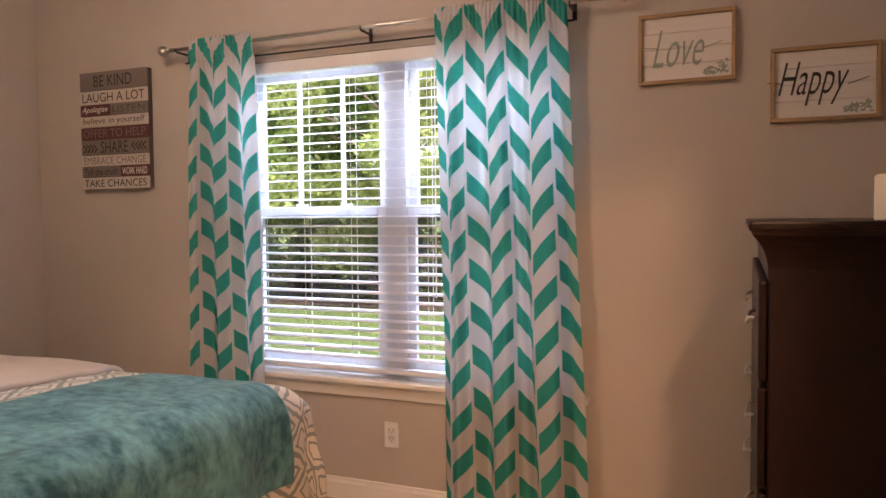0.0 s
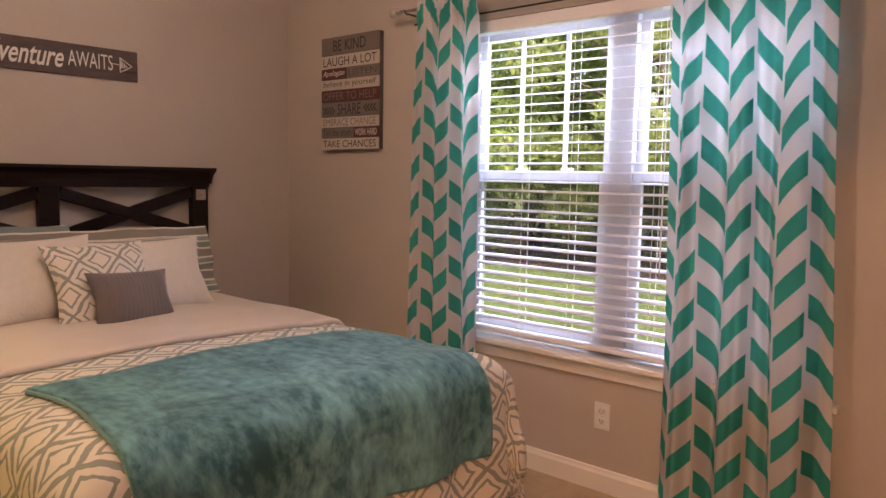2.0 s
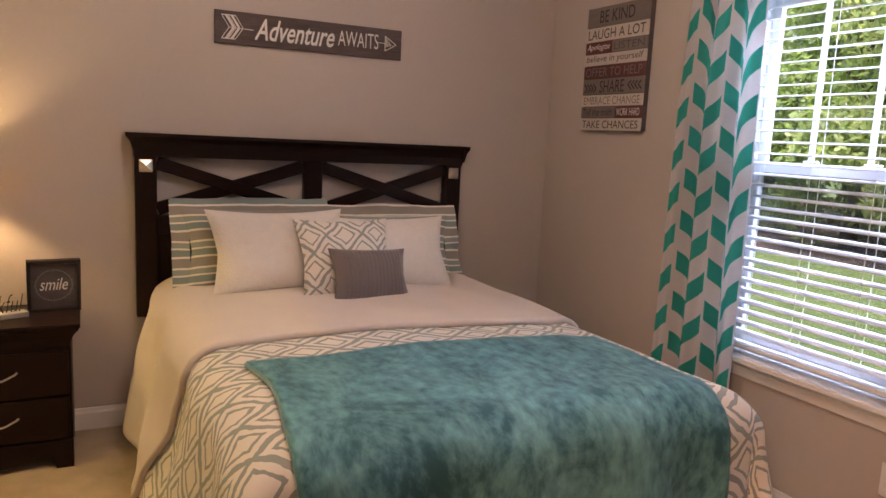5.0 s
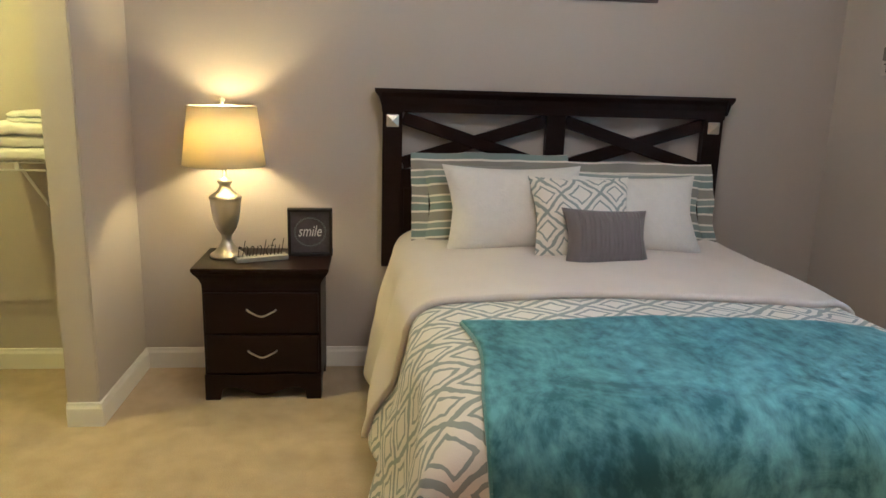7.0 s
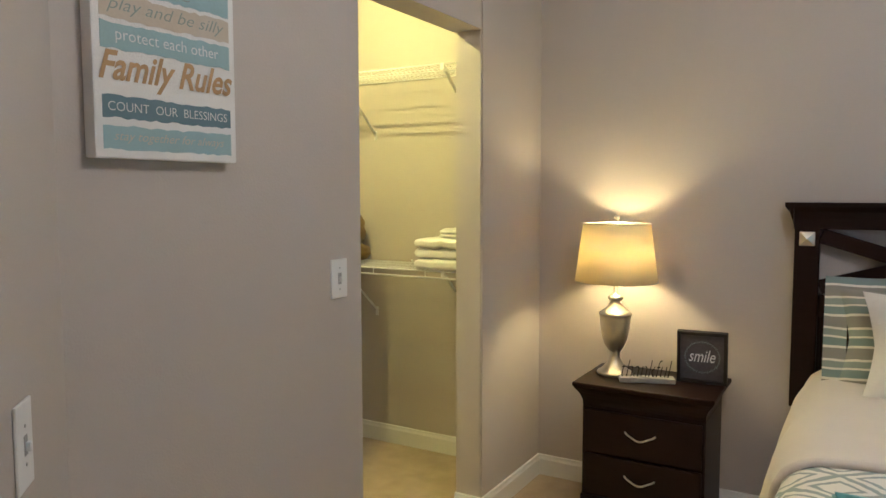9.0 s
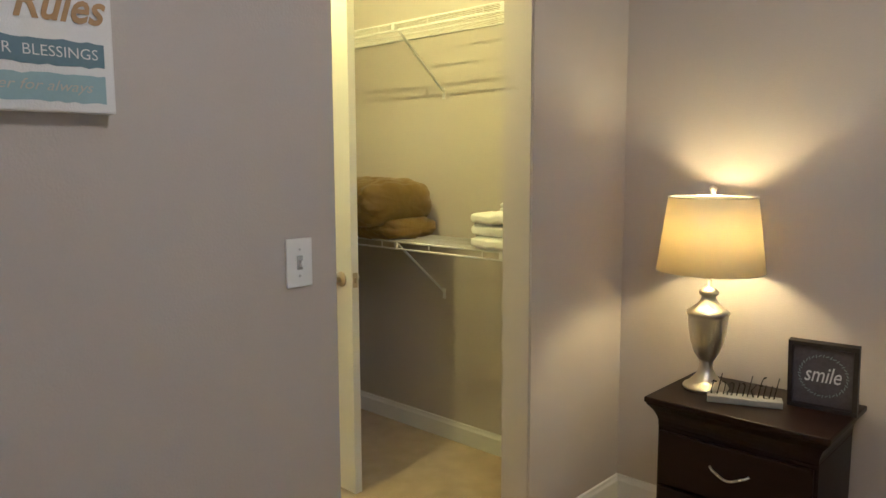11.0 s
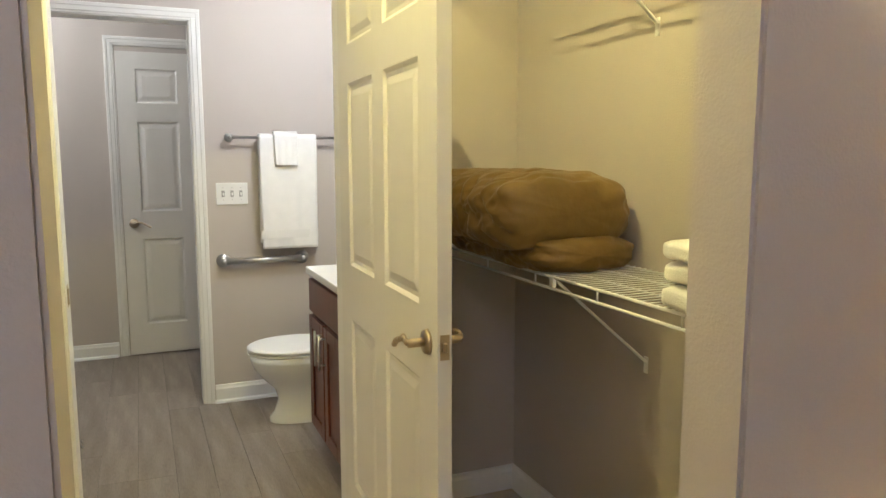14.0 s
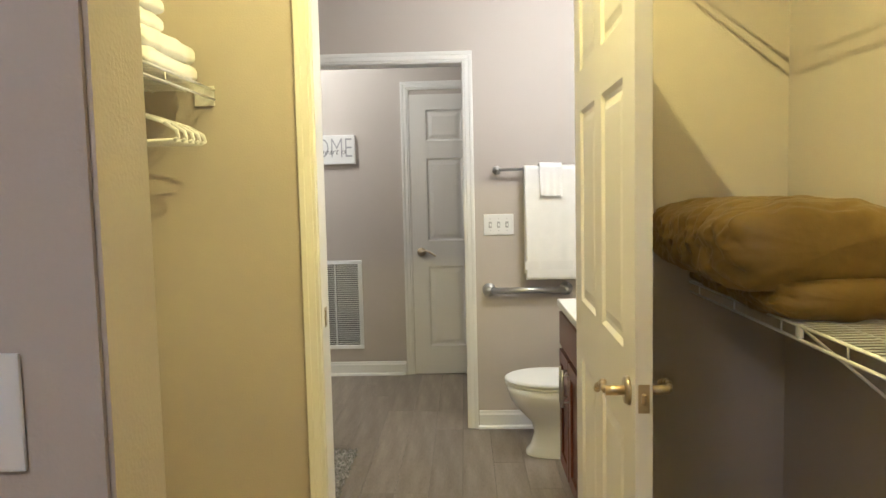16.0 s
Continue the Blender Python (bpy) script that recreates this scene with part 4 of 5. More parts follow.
def throw():
    s0, s1, t0, t1 = 1.065, 2.27, -2.16, BX1 + 0.36
    ob = cloth("throw_blanket", PLUSH, s0, s1, t0, t1, 110, 80, 0.030, "teal plush throw blanket across the bed's foot", "blanket", edge=throw_edge, thick=0.012, tilt=0.06)
    rim = [(k / 60, 0.0) for k in range(61)] + [(1.0, k / 60) for k in range(61)] + [(1 - k / 60, 1.0) for k in range(61)] + [(0.0, 1 - k / 60) for k in range(61)]
    b = Build()
    for inset in (0.0, 0.018):
        pts = []
        for u, v in rim:
            uu, vv = inset + (1 - 2 * inset) * u, inset + (1 - 2 * inset) * v
            s, t = throw_edge(uu, vv, s0 + (s1 - s0) * uu, t0 + (t1 - t0) * vv + 0.06 * (uu - 0.5) * (1 - vv))
            pts.append(drape(s, t, 0.030))
        for p, q in zip(pts, pts[1:]):
            if (Vector(p) - Vector(q)).length > 1e-4:
                b.cyl(p, q, 0.0075, sides=6, caps=False)
    part(ob, "hem", b, PLUSH_HEM, True, label="stitched rolled hem")


throw()


# ---- pillows ----
def pillow(name, w, h, d, m, mt, label, flange=0.0, pleats=0, seed=1, sag=0.0):
    """A stuffed pillow, its width along x and height along y, bottom edge on y = 0."""
    rnd = random.Random(seed)
    px, py = rnd.uniform(0, 9), rnd.uniform(0, 9)

    def side(sign):
        def place(u, v):
            a, c = 2 * u - 1, 2 * v - 1
            pin = 1 - 0.07 * (a * a) * (1 - abs(c)) - 0.0 * c
            x = a * w / 2 * (1 - 0.06 * (1 - c * c) * abs(a) ** 3) * pin
            y = h / 2 + c * h / 2 * (1 - 0.07 * (1 - a * a) * abs(c) ** 3)
            puff = max(0, (1 - abs(a) ** 2.6) * (1 - abs(c) ** 2.6)) ** 0.62
            z = sign * (d / 2 * puff * (1 + 0.25 * sag * -c) + 0.002)
            z += sign * puff * (0.010 * noise.noise((x * 7 + px, y * 7 + py, 0)) + 0.004 * noise.noise((x * 22 + px, y * 16 + py, 3)))
            if pleats and sign > 0 and abs(a) < 0.78:
                k = (a / 0.78 * 0.5 + 0.5) * pleats
                z += 0.007 * (k - math.floor(k)) * min(1, 6 * (1 - abs(c)))
            y -= sag * 0.012 * (1 - a * a) * (c > 0) * c
            return x, y, z
        return place
    b = Build()
    n = 84 if pleats else 34
    for sign in (1, -1):
        b.grid(side(sign), n, 28, uv=lambda u, v: (u * w, v * h))
    if flange:
        def brim(u, v):
            a = 2 * math.pi * u
            ca, sa = math.cos(a), math.sin(a)
            k = 1 / max(abs(ca), abs(sa))
            ex, ey = ca * k, sa * k
            grow = v * (flange + 0.03)
            return (ex * (w / 2 * 0.90 + grow), h / 2 + ey * (h / 2 * 0.84 + grow), 0.014 * math.sin(u * 30) * v * v + 0.007 * math.sin(u * 71) * v)
        b.grid(brim, 160, 4, uv=lambda u, v: (brim(u, v)[0] + w / 2, brim(u, v)[1]))
    bmesh.ops.remove_doubles(b.bm, verts=b.bm.verts, dist=0.0005)
    return solid(name, b, mt, label, "pillow", smooth=True, m=m)


PZ = BZ + 0.030
pillow("pillow_sham", 0.62, 0.37, 0.16, pose(-3.30, 1.335, PZ - 0.02, 72, 0, 92), STRIPE, "striped grey and teal pillow sham with flange", 0.045, seed=1)
pillow("pillow_sham", 0.60, 0.34, 0.16, pose(-3.31, 2.010, PZ - 0.02, 71, 0, 89), STRIPE, "striped grey and teal pillow sham against the headboard", 0.045, seed=2)
pillow("pillow", 0.60, 0.385, 0.17, pose(-3.09, 1.405, PZ, 63, 0, 92), QUILT, "plump ivory textured pillow", seed=3, sag=0.6)
pillow("pillow", 0.60, 0.36, 0.17, pose(-3.06, 1.880, PZ, 61, 0, 88), QUILT, "plump ivory textured pillow, slumped", seed=4, sag=0.6)
pillow("cushion", 0.42, 0.36, 0.13, pose(-2.935, 1.645, PZ, 62, 0, 91), TRELLIS_SMALL, "square white cushion with grey trellis print", seed=5)
pillow("cushion", 0.345, 0.235, 0.11, pose(-2.84, 1.705, PZ + 0.002, 64, 2, 93), GREY, "small grey pleated satin cushion", pleats=15, seed=6)


# ---- nightstand ----
def nightstand():
    x0, x1, y0, y1, h = -3.625, -3.258, 0.082, 0.604, 0.597
    ob = thing("nightstand", pose(0, 0, 0), "dark espresso two-drawer nightstand with wavy metal pulls", "nightstand")
    b = Build().box((x0, y0 + 0.012, 0.06), (x1 - 0.012, y1 - 0.012, 0.50), 0.003, 1)
    part(ob, "body", b, ESPRESSO)
    b = Build()
    steps = ((0.50, 0.0), (0.515, 0.0), (0.53, 0.004), (0.548, 0.012), (0.562, 0.022), (0.572, 0.030), (0.578, 0.030))
    for (z0, a), (z1, c) in zip(steps, steps[1:]):
        lo = [(x0, y0 + 0.012 - a), (x1 - 0.012 + a, y0 + 0.012 - a), (x1 - 0.012 + a, y1 - 0.012 + a), (x0, y1 - 0.012 + a)]
        hi = [(x0, y0 + 0.012 - c), (x1 - 0.012 + c, y0 + 0.012 - c), (x1 - 0.012 + c, y1 - 0.012 + c), (x0, y1 - 0.012 + c)]
        va, vb = [b.bm.verts.new((*p, z0)) for p in lo], [b.bm.verts.new((*p, z1)) for p in hi]
        for k in range(4):
            b.bm.faces.new((va[k], va[(k + 1) % 4], vb[(k + 1) % 4], vb[k]))
    b.box((x0 - 0.004, y0 - 0.024, 0.578), (x1 + 0.026, y1 + 0.024, h), 0.005, 2)
    part(ob, "top", b, ESPRESSO)
    for z0, z1 in ((0.305, 0.485), (0.125, 0.295)):
        d = part(ob, "drawer", Build().box((x1 - 0.012, y0 + 0.022, z0), (x1 + 0.003, y1 - 0.022, z1), 0.005, 2), ESPRESSO)
        c, zc = (y0 + y1) / 2, (z0 + z1) / 2
        pts = [(x1 + 0.006 + 0.016 * math.cos((k / 12 - 0.5) * math.pi) ** 0.5, c + (k - 6) / 6 * 0.062, zc + 0.012 - 0.020 * math.cos((k / 12 - 0.5) * math.pi) ** 2 + 0.006 * (abs(k - 6) > 5)) for k in range(13)]
        part(d, "pull", Build().tube(pts, 0.0042, 8), NICKEL, True, label="wavy satin nickel pull")
    b = Build()
    n = 16
    front = [(y0 + 0.012, 0.115), (y0 + 0.012, 0.0), (y0 + 0.075, 0.0), (y0 + 0.085, 0.045)]
    front += [(y0 + 0.085 + (y1 - y0 - 0.17) * k / n, 0.055 + 0.012 * math.sin(math.pi * k / n * 3) - 0.022 * math.sin(math.pi * k / n)) for k in range(1, n)]
    front += [(y1 - 0.085, 0.045), (y1 - 0.075, 0.0), (y1 - 0.012, 0.0), (y1 - 0.012, 0.115)]
    b.prism(front, "x", x1 - 0.018, x1 + 0.004)
    for y in (y0 + 0.012, y1 - 0.03):
        b.box((x0, y, 0), (x0 + 0.06, y + 0.018, 0.1))
        b.box((x1 - 0.08, y, 0), (x1 - 0.0185, y + 0.018, 0.1))
    part(ob, "base", b, ESPRESSO)


nightstand()


def table_lamp():
    ob = thing("table_lamp", pose(-3.459, 0.17, 0.597), "lit table lamp with brushed urn base and cream drum shade", "lamp")
    prof = ((0.0, 0.0), (0.072, 0.0), (0.076, 0.006), (0.072, 0.014), (0.060, 0.020), (0.050, 0.030), (0.034, 0.048), (0.024, 0.068), (0.021, 0.085), (0.024, 0.090), (0.022, 0.096), (0.030, 0.108), (0.044, 0.130), (0.055, 0.165), (0.062, 0.205), (0.066, 0.250), (0.067, 0.258), (0.071, 0.262), (0.070, 0.270), (0.055, 0.280), (0.036, 0.295), (0.026, 0.310), (0.022, 0.322), (0.030, 0.328), (0.034, 0.336), (0.028, 0.344), (0.016, 0.352), (0.009, 0.356), (0.009, 0.40))
    part(ob, "base", Build().lathe(prof), NICKEL, True)
    z0, z1, r0, r1 = 0.408, 0.658, 0.176, 0.143
    sh = Build().lathe(((r0, z0), (r1, z1)), sides=64)
    shade = part(ob, "shade", sh, shade_linen(), True, label="cream linen shade glowing from inside", tidy=False)
    md = shade.modifiers.new("thick", "SOLIDIFY")
    md.thickness = 0.0015
    b = Build()
    for r, z in ((r0, z0), (r1, z1)):
        b.tube([(r * math.cos(2 * math.pi * k / 40), r * math.sin(2 * math.pi * k / 40), z) for k in range(41)], 0.002, 5)
    b.cyl((0, 0, 0.40), (0, 0, 0.47), 0.013, sides=12)
    for s in (1, -1):
        b.tube([(s * 0.012, 0, 0.46), (s * 0.055, 0, 0.52), (s * 0.05, 0, 0.60), (0, 0, 0.668)], 0.0016, 5)
    for k in range(3):
        b.cyl((0, 0, 0.656), (r1 * math.cos(2.1 * k), r1 * math.sin(2.1 * k), 0.656), 0.0015, sides=5)
    part(ob, "harp", b, NICKEL)
    part(ob, "finial", Build().lathe(((0.006, 0.662), (0.009, 0.668), (0.006, 0.674), (0.012, 0.682), (0.012, 0.690), (0.0, 0.698)), sides=16), NICKEL, True)


table_lamp()

sm = thing("framed_print", pose(-3.497, 0.432, 0.597, 6, 0, 95), "black box frame with chalk-style cursive word", "picture")
w, h = 0.198, 0.222
b = Build().box((0, -0.03, 0), (w, 0, 0.014), 0.001, 1).box((0, -0.03, h - 0.014), (w, 0, h), 0.001, 1).box((0, -0.03, 0.014), (0.014, 0, h - 0.014), 0.001, 1).box((w - 0.014, -0.03, 0.014), (w, 0, h - 0.014), 0.001, 1)
part(sm, "frame", b, BLACKFRAME)
part(sm, "print", Build().box((0.014, -0.012, 0.014), (w - 0.014, 0, h - 0.014)), SLATE)
part(sm, "lettering", letters("smile", 0.105, 0.052, CHALK, 0.3, bold=0.004), CHALK, m=pose(0.046, -0.0125, 0.09))
b = Build()
for k in range(40):
    a = 2 * math.pi * k / 40
    b.box((-0.005, -0.0008, -0.0012), (0.005, 0, 0.0012), m=pose(w / 2 + 0.068 * math.cos(a), -0.0125, h / 2 + 0.066 * math.sin(a), 0, 40 - math.degrees(a) + (25 if k % 2 else -25), 0))
part(sm, "wreath", b, GREYINK)

tk = thing("word_ornament", pose(-3.345, 0.225, 0.597, 0, 0, 112), "grey wooden block with wire cursive word", "ornament")
part(tk, "block", Build().box((0, -0.028, 0), (0.225, 0.028, 0.022), 0.002, 1), material("weathered_block", (0.30, 0.29, 0.27), rough=0.8, vary=0.15, scale=20, grain=90, bump=0.2))
word = letters("thankful", 0.205, 0.075, DARKMETAL, 0.35, 0.0, bold=-0.02)
wo = part(tk, "wire_word", word, DARKMETAL, m=pose(0.01, 0.002, 0.018))
md = wo.modifiers.new("wire", "SOLIDIFY")
md.thickness, md.offset = 0.003, 0


# ---- chest of drawers ----
def chest():
    x0, x1, y0, y1, h = 0.012, 0.50, 1.67, 2.55, 1.29
    ob = thing("chest_of_drawers", pose(0, 0, 0), "tall dark espresso chest of drawers with moulded top", "chest of drawers")
    part(ob, "body", Build().box((x0, y0, 0.07), (x1, y1, 1.20), 0.003, 1), ESPRESSO)
    b = Build()
    steps = ((1.18, 0.002), (1.20, 0.002), (1.215, 0.004), (1.235, 0.010), (1.252, 0.020), (1.264, 0.030), (1.272, 0.032))
    for (z0, a), (z1, c) in zip(steps, steps[1:]):
        lo = [(x1, y0 - a), (x0 - a, y0 - a), (x0 - a, y1 + a), (x1, y1 + a)]
        hi = [(x1, y0 - c), (x0 - c, y0 - c), (x0 - c, y1 + c), (x1, y1 + c)]
        va, vb = [b.bm.verts.new((*p, z0)) for p in lo], [b.bm.verts.new((*p, z1)) for p in hi]
        for k in range(4):
            b.bm.faces.new((va[k], va[(k + 1) % 4], vb[(k + 1) % 4], vb[k]))
    b.box((x0 - 0.037, y0 - 0.037, 1.272), (x1 + 0.004, y1 + 0.037, h), 0.005, 2)
    part(ob, "top", b, ESPRESSO)
    for k in range(5):
        z0 = 0.13 + k * 0.211
        d = part(ob, "drawer", Build().box((x0 - 0.018, y0 + 0.02, z0), (x0 + 0.001, y1 - 0.02, z0 + 0.2), 0.006, 2), ESPRESSO)
        for yc in (y0 + 0.22, y1 - 0.22):
            pts = [(x0 - 0.021 - 0.016 * math.cos((q / 10 - 0.5) * math.pi) ** 0.5, yc + (q - 5) / 5 * 0.06, z0 + 0.11 - 0.018 * math.cos((q / 10 - 0.5) * math.pi) ** 2) for q in range(11)]
            part(d, "pull", Build().tube(pts, 0.0042, 8), NICKEL, True, label="wavy satin nickel pull")
    for fx in (x0, x1 - 0.07):
        for fy in (y0 + 0.004, y1 - 0.09):
            part(ob, "foot", Build().box((fx, fy, 0), (fx + 0.07, fy + 0.086, 0.07), 0.003, 1), ESPRESSO)


chest()
cd = thing("candle", pose(0.242, 1.76, 1.29), "ivory pillar candle on the chest", "candle")
part(cd, "wax", Build().lathe(((0.0, 0.0), (0.043, 0.0), (0.044, 0.004), (0.044, 0.084), (0.040, 0.088), (0.02, 0.083), (0.0, 0.082))), WAX, True)
part(cd, "wick", Build().cyl((0, 0, 0.08), (0.002, 0, 0.095), 0.0012, sides=6), SLOT)


# ---- doors ----
def six_panel(name, m, w, label, knob_x, latch=False, mt=DOORP, kmt=BRASSY):
    """A six-panel door from x = 0 to w, its faces at y = 0 and 0.035."""
    ob = thing(name, m, label, "door", kind="structure")
    h, t = 2.03, 0.035
    core = Build().box((0.002, 0.008, 0.012), (w - 0.002, t - 0.008, h - 0.002))
    part(ob, "core", core, mt)
    st, mid = 0.115 * w / 0.85, 0.10 * w / 0.85
    xs = ((st, (w - mid) / 2), ((w + mid) / 2, w - st))
    zs = ((0.215, 0.80), (0.985, 1.578), (1.70, 1.92))
    b = Build()
    for x0, x1 in ((0, st), (xs[0][1], xs[1][0]), (xs[1][1], w)):
        b.box((x0, 0, 0.01), (x1, t, h))
    for x0, x1 in xs:
        for z0, z1 in ((0.01, zs[0][0]), (zs[0][1], zs[1][0]), (zs[1][1], zs[2][0]), (zs[2][1], h)):
            b.box((x0, 0, z0), (x1, t, z1))
    bmesh.ops.remove_doubles(b.bm, verts=b.bm.verts, dist=0.0001)
    part(ob, "rail", b, mt)
    for x0, x1 in xs:
        for z0, z1 in zs:
            p = Build()
            for ya, yb, yc in ((0.0, 0.009, 0.003), (t, t - 0.009, t - 0.003)):
                loops = []
                for inset, y in ((0.0, ya), (0.012, yb), (0.018, yb), (0.045, yc)):
                    loops.append([p.bm.verts.new((x, y, z)) for x, z in ((x0 + inset, z0 + inset), (x1 - inset, z0 + inset), (x1 - inset, z1 - inset), (x0 + inset, z1 - inset))])
                for a, c in zip(loops, loops[1:]):
                    for k in range(4):
                        p.bm.faces.new((a[k], a[(k + 1) % 4], c[(k + 1) % 4], c[k]))
                p.bm.faces.new(loops[-1])
            part(ob, "panel", p, mt)
    s = 1 if knob_x < w / 2 else -1
    for y, d in ((0.0, -1), (t, 1)):
        b = Build()
        b.cyl((knob_x, y, 0.905), (knob_x, y + d * 0.010, 0.905), 0.032, 0.028, sides=24).cyl((knob_x, y + d * 0.01, 0.905), (knob_x, y + d * 0.05, 0.905), 0.011, sides=14)
        pts = [(knob_x + s * q * 0.0115, y + d * (0.05 + 0.004 * math.sin(q)), 0.905 + 0.010 * math.sin(q * 0.62) - (0.0 if q < 7 else 0.010 * (q - 7))) for q in range(0, 10)]
        b.tube(pts, 0.0075, 10)
        part(ob, "handle", b, kmt, True, label="satin nickel lever handle")
    if latch:
        x = 0 if knob_x < w / 2 else w
        sx = -1 if x == 0 else 1
        b = Build().box((x - 0.001, 0.006, 0.875), (x + sx * 0.0015, t - 0.006, 0.935)).box((x, 0.012, 0.893), (x + sx * 0.010, t - 0.012, 0.917), 0.003, 1)
        part(ob, "latch_plate", b, kmt)
    return ob


def toward(p, q):
    """A pose at p whose x axis points at q on the floor plan."""
    return pose(p[0], p[1], 0, 0, 0, math.degrees(math.atan2(q[1] - p[1], q[0] - p[0])))


six_panel("door_1", toward((-2.932, -2.005), (-2.906, -1.05)), 0.952, "white six-panel door standing open into the closet", 0.885, latch=True)
six_panel("door_2", pose(-2.18, HALL_S + 0.030, 0, 0, 0, 180), 0.845, "closed white six-panel door in the far hall", 0.065)
b = Build()
for z in (0.25, 1.05, 1.85):
    b.cyl((-2.945, -2.022, z - 0.045), (-2.945, -2.022, z + 0.045), 0.007, sides=10)
solid("door_hinge", b, BRASSY, "satin nickel door hinges on the jamb", "hinge", "structure")
b = Build().box((DX1 - 0.0015, CL_S - 0.08, 0.87), (DX1 - 0.0003, CL_S - 0.045, 0.94), 0.0)
b.tube([(DX1 - 0.004, CL_S - 0.045, 0.88), (DX1 - 0.004, CL_S - 0.036, 0.905), (DX1 - 0.004, CL_S - 0.045, 0.93)], 0.003, 6)
solid("strike_plate", b, BRASSY, "satin nickel strike plate on the door jamb", "strike plate", "structure")
solid("strike_plate", Build().box((FX0 + 0.0003, BA_S - 0.075, 0.87), (FX0 + 0.0015, BA_S - 0.04, 0.94)), BRASSY, "satin nickel strike plate on the hall opening", "strike plate", "structure")


# ---- closet ----
def wire_shelf(name, wall_x, side, y0, y1, z, braces, label, depth=0.325, end=False):
    """A wire shelf on the wall at wall_x; side +1 stands out to +x."""
    ob = thing(name, pose(0, 0, 0), label, "wire shelf", "white wire closet shelves")
    xf = wall_x + side * depth
    b = Build()
    n = int((y1 - y0) / 0.0255)
    for k in range(n + 1):
        y = y0 + (y1 - y0) * k / n
        b.cyl((wall_x + side * 0.004, y, z), (xf, y, z), 0.0017, sides=5)
    part(ob, "cross_wires", b, PLASTIC, kind="stuff")
    b = Build()
    for x, zz, r in ((wall_x + side * 0.006, z - 0.004, 0.003), (wall_x + side * depth * 0.36, z - 0.004, 0.0028), (wall_x + side * depth * 0.70, z - 0.004, 0.0028), (xf, z - 0.002, 0.0042), (xf, z - 0.034, 0.0042)):
        b.cyl((x, y0, zz), (x, y1, zz), r, sides=8)
    k = y0 + 0.1
    while k < y1:
        b.cyl((xf, k, z), (xf, k, z - 0.034), 0.0026, sides=6)
        k += 0.305
    part(ob, "long_wires", b, PLASTIC, True)
    for y in braces:
        b = Build()
        p, q = Vector((xf - side * 0.01, y, z - 0.012)), Vector((wall_x + side * 0.004, y, z - 0.275))
        d = (q - p)
        a = math.degrees(math.atan2(d.z, d.x))
        b.box((0, -0.007, -0.003), (d.length, 0.007, 0.003), 0.001, 1, m=pose(*p) @ pose(0, 0, 0, 0, -a, 0))
        b.box((min(wall_x, wall_x + side * 0.004), y - 0.009, z - 0.31), (max(wall_x, wall_x + side * 0.004), y + 0.009, z - 0.26), 0.001, 1)
        b.box((xf - 0.006, y - 0.010, z - 0.030), (xf + 0.006, y + 0.010, z + 0.002), 0.002, 1)
        part(ob, "brace", b, PLASTIC)
    if end:
        part(ob, "end_bracket", Build().box((min(xf, wall_x + side * 0.26), y0 - 0.004, z - 0.055), (max(xf, wall_x + side * 0.26) + 0.004, y0 + 0.002, z + 0.012), 0.002, 1), PLASTIC)
    return ob


wire_shelf("wire_shelf", WEST, 1, CL_S + 0.01, SOUTH - T - 0.01, 1.018, (-1.235, -0.62), "white wire shelf holding a comforter and towels")
wire_shelf("wire_shelf", WEST, 1, CL_S + 0.01, SOUTH - T - 0.01, 1.985, (-1.235, -0.62), "high white wire shelf under the closet ceiling")
wire_shelf("wire_shelf", CL_E, -1, CL_S + 0.01, SOUTH - T - 0.01, 1.70, (-1.2,), "white wire shelf with linens and hangers", end=True)
b = Build()
for y in (-2.0, -1.7, -1.4, -1.0, -0.6):
    b.ball((WEST + 0.006, y, 1.026), 0.007, seg=8)
solid("shelf_clip", b, PLASTIC, "white plastic shelf clips on the wall", "clip", "structure", smooth=True)


def folded(name, m, w, d, layers, t, mt, label, seed, group=""):
    """A stack of folded cloths: rounded layers, each bowed and a little askew."""
    rnd = random.Random(seed)
    ob = thing(name, m, label, "towel", group)
    z = 0.0
    for k in range(layers):
        px = rnd.uniform(0, 9)
        ww, dd, tt = w * rnd.uniform(0.93, 1.0), d * rnd.uniform(0.93, 1.0), t * rnd.uniform(0.9, 1.1)

        def place(u, v, ww=ww, dd=dd, tt=tt, z=z, px=px):
            a = 2 * math.pi * v
            ca, sa = math.cos(a), math.sin(a)
            r = 1 / (abs(ca) ** 5 + abs(sa) ** 5) ** 0.2
            x, zz = ca * r * dd / 2, sa * r * tt / 2
            c = 2 * u - 1
            round_end = (1 - abs(c) ** 14) ** 0.5
            bow = 0.006 * noise.noise((x * 9 + px, c * 3, 0)) + 0.004 * noise.noise((x * 25 + px, c * 9, 1))
            return (x * (0.9 + 0.1 * round_end), c * ww / 2, z + tt / 2 + zz * (0.25 + 0.75 * round_end) + bow)
        part(ob, "folded_towel", Build().grid(place, 30, 32), mt, True, tidy=True)
        z += tt * 0.95
    return ob


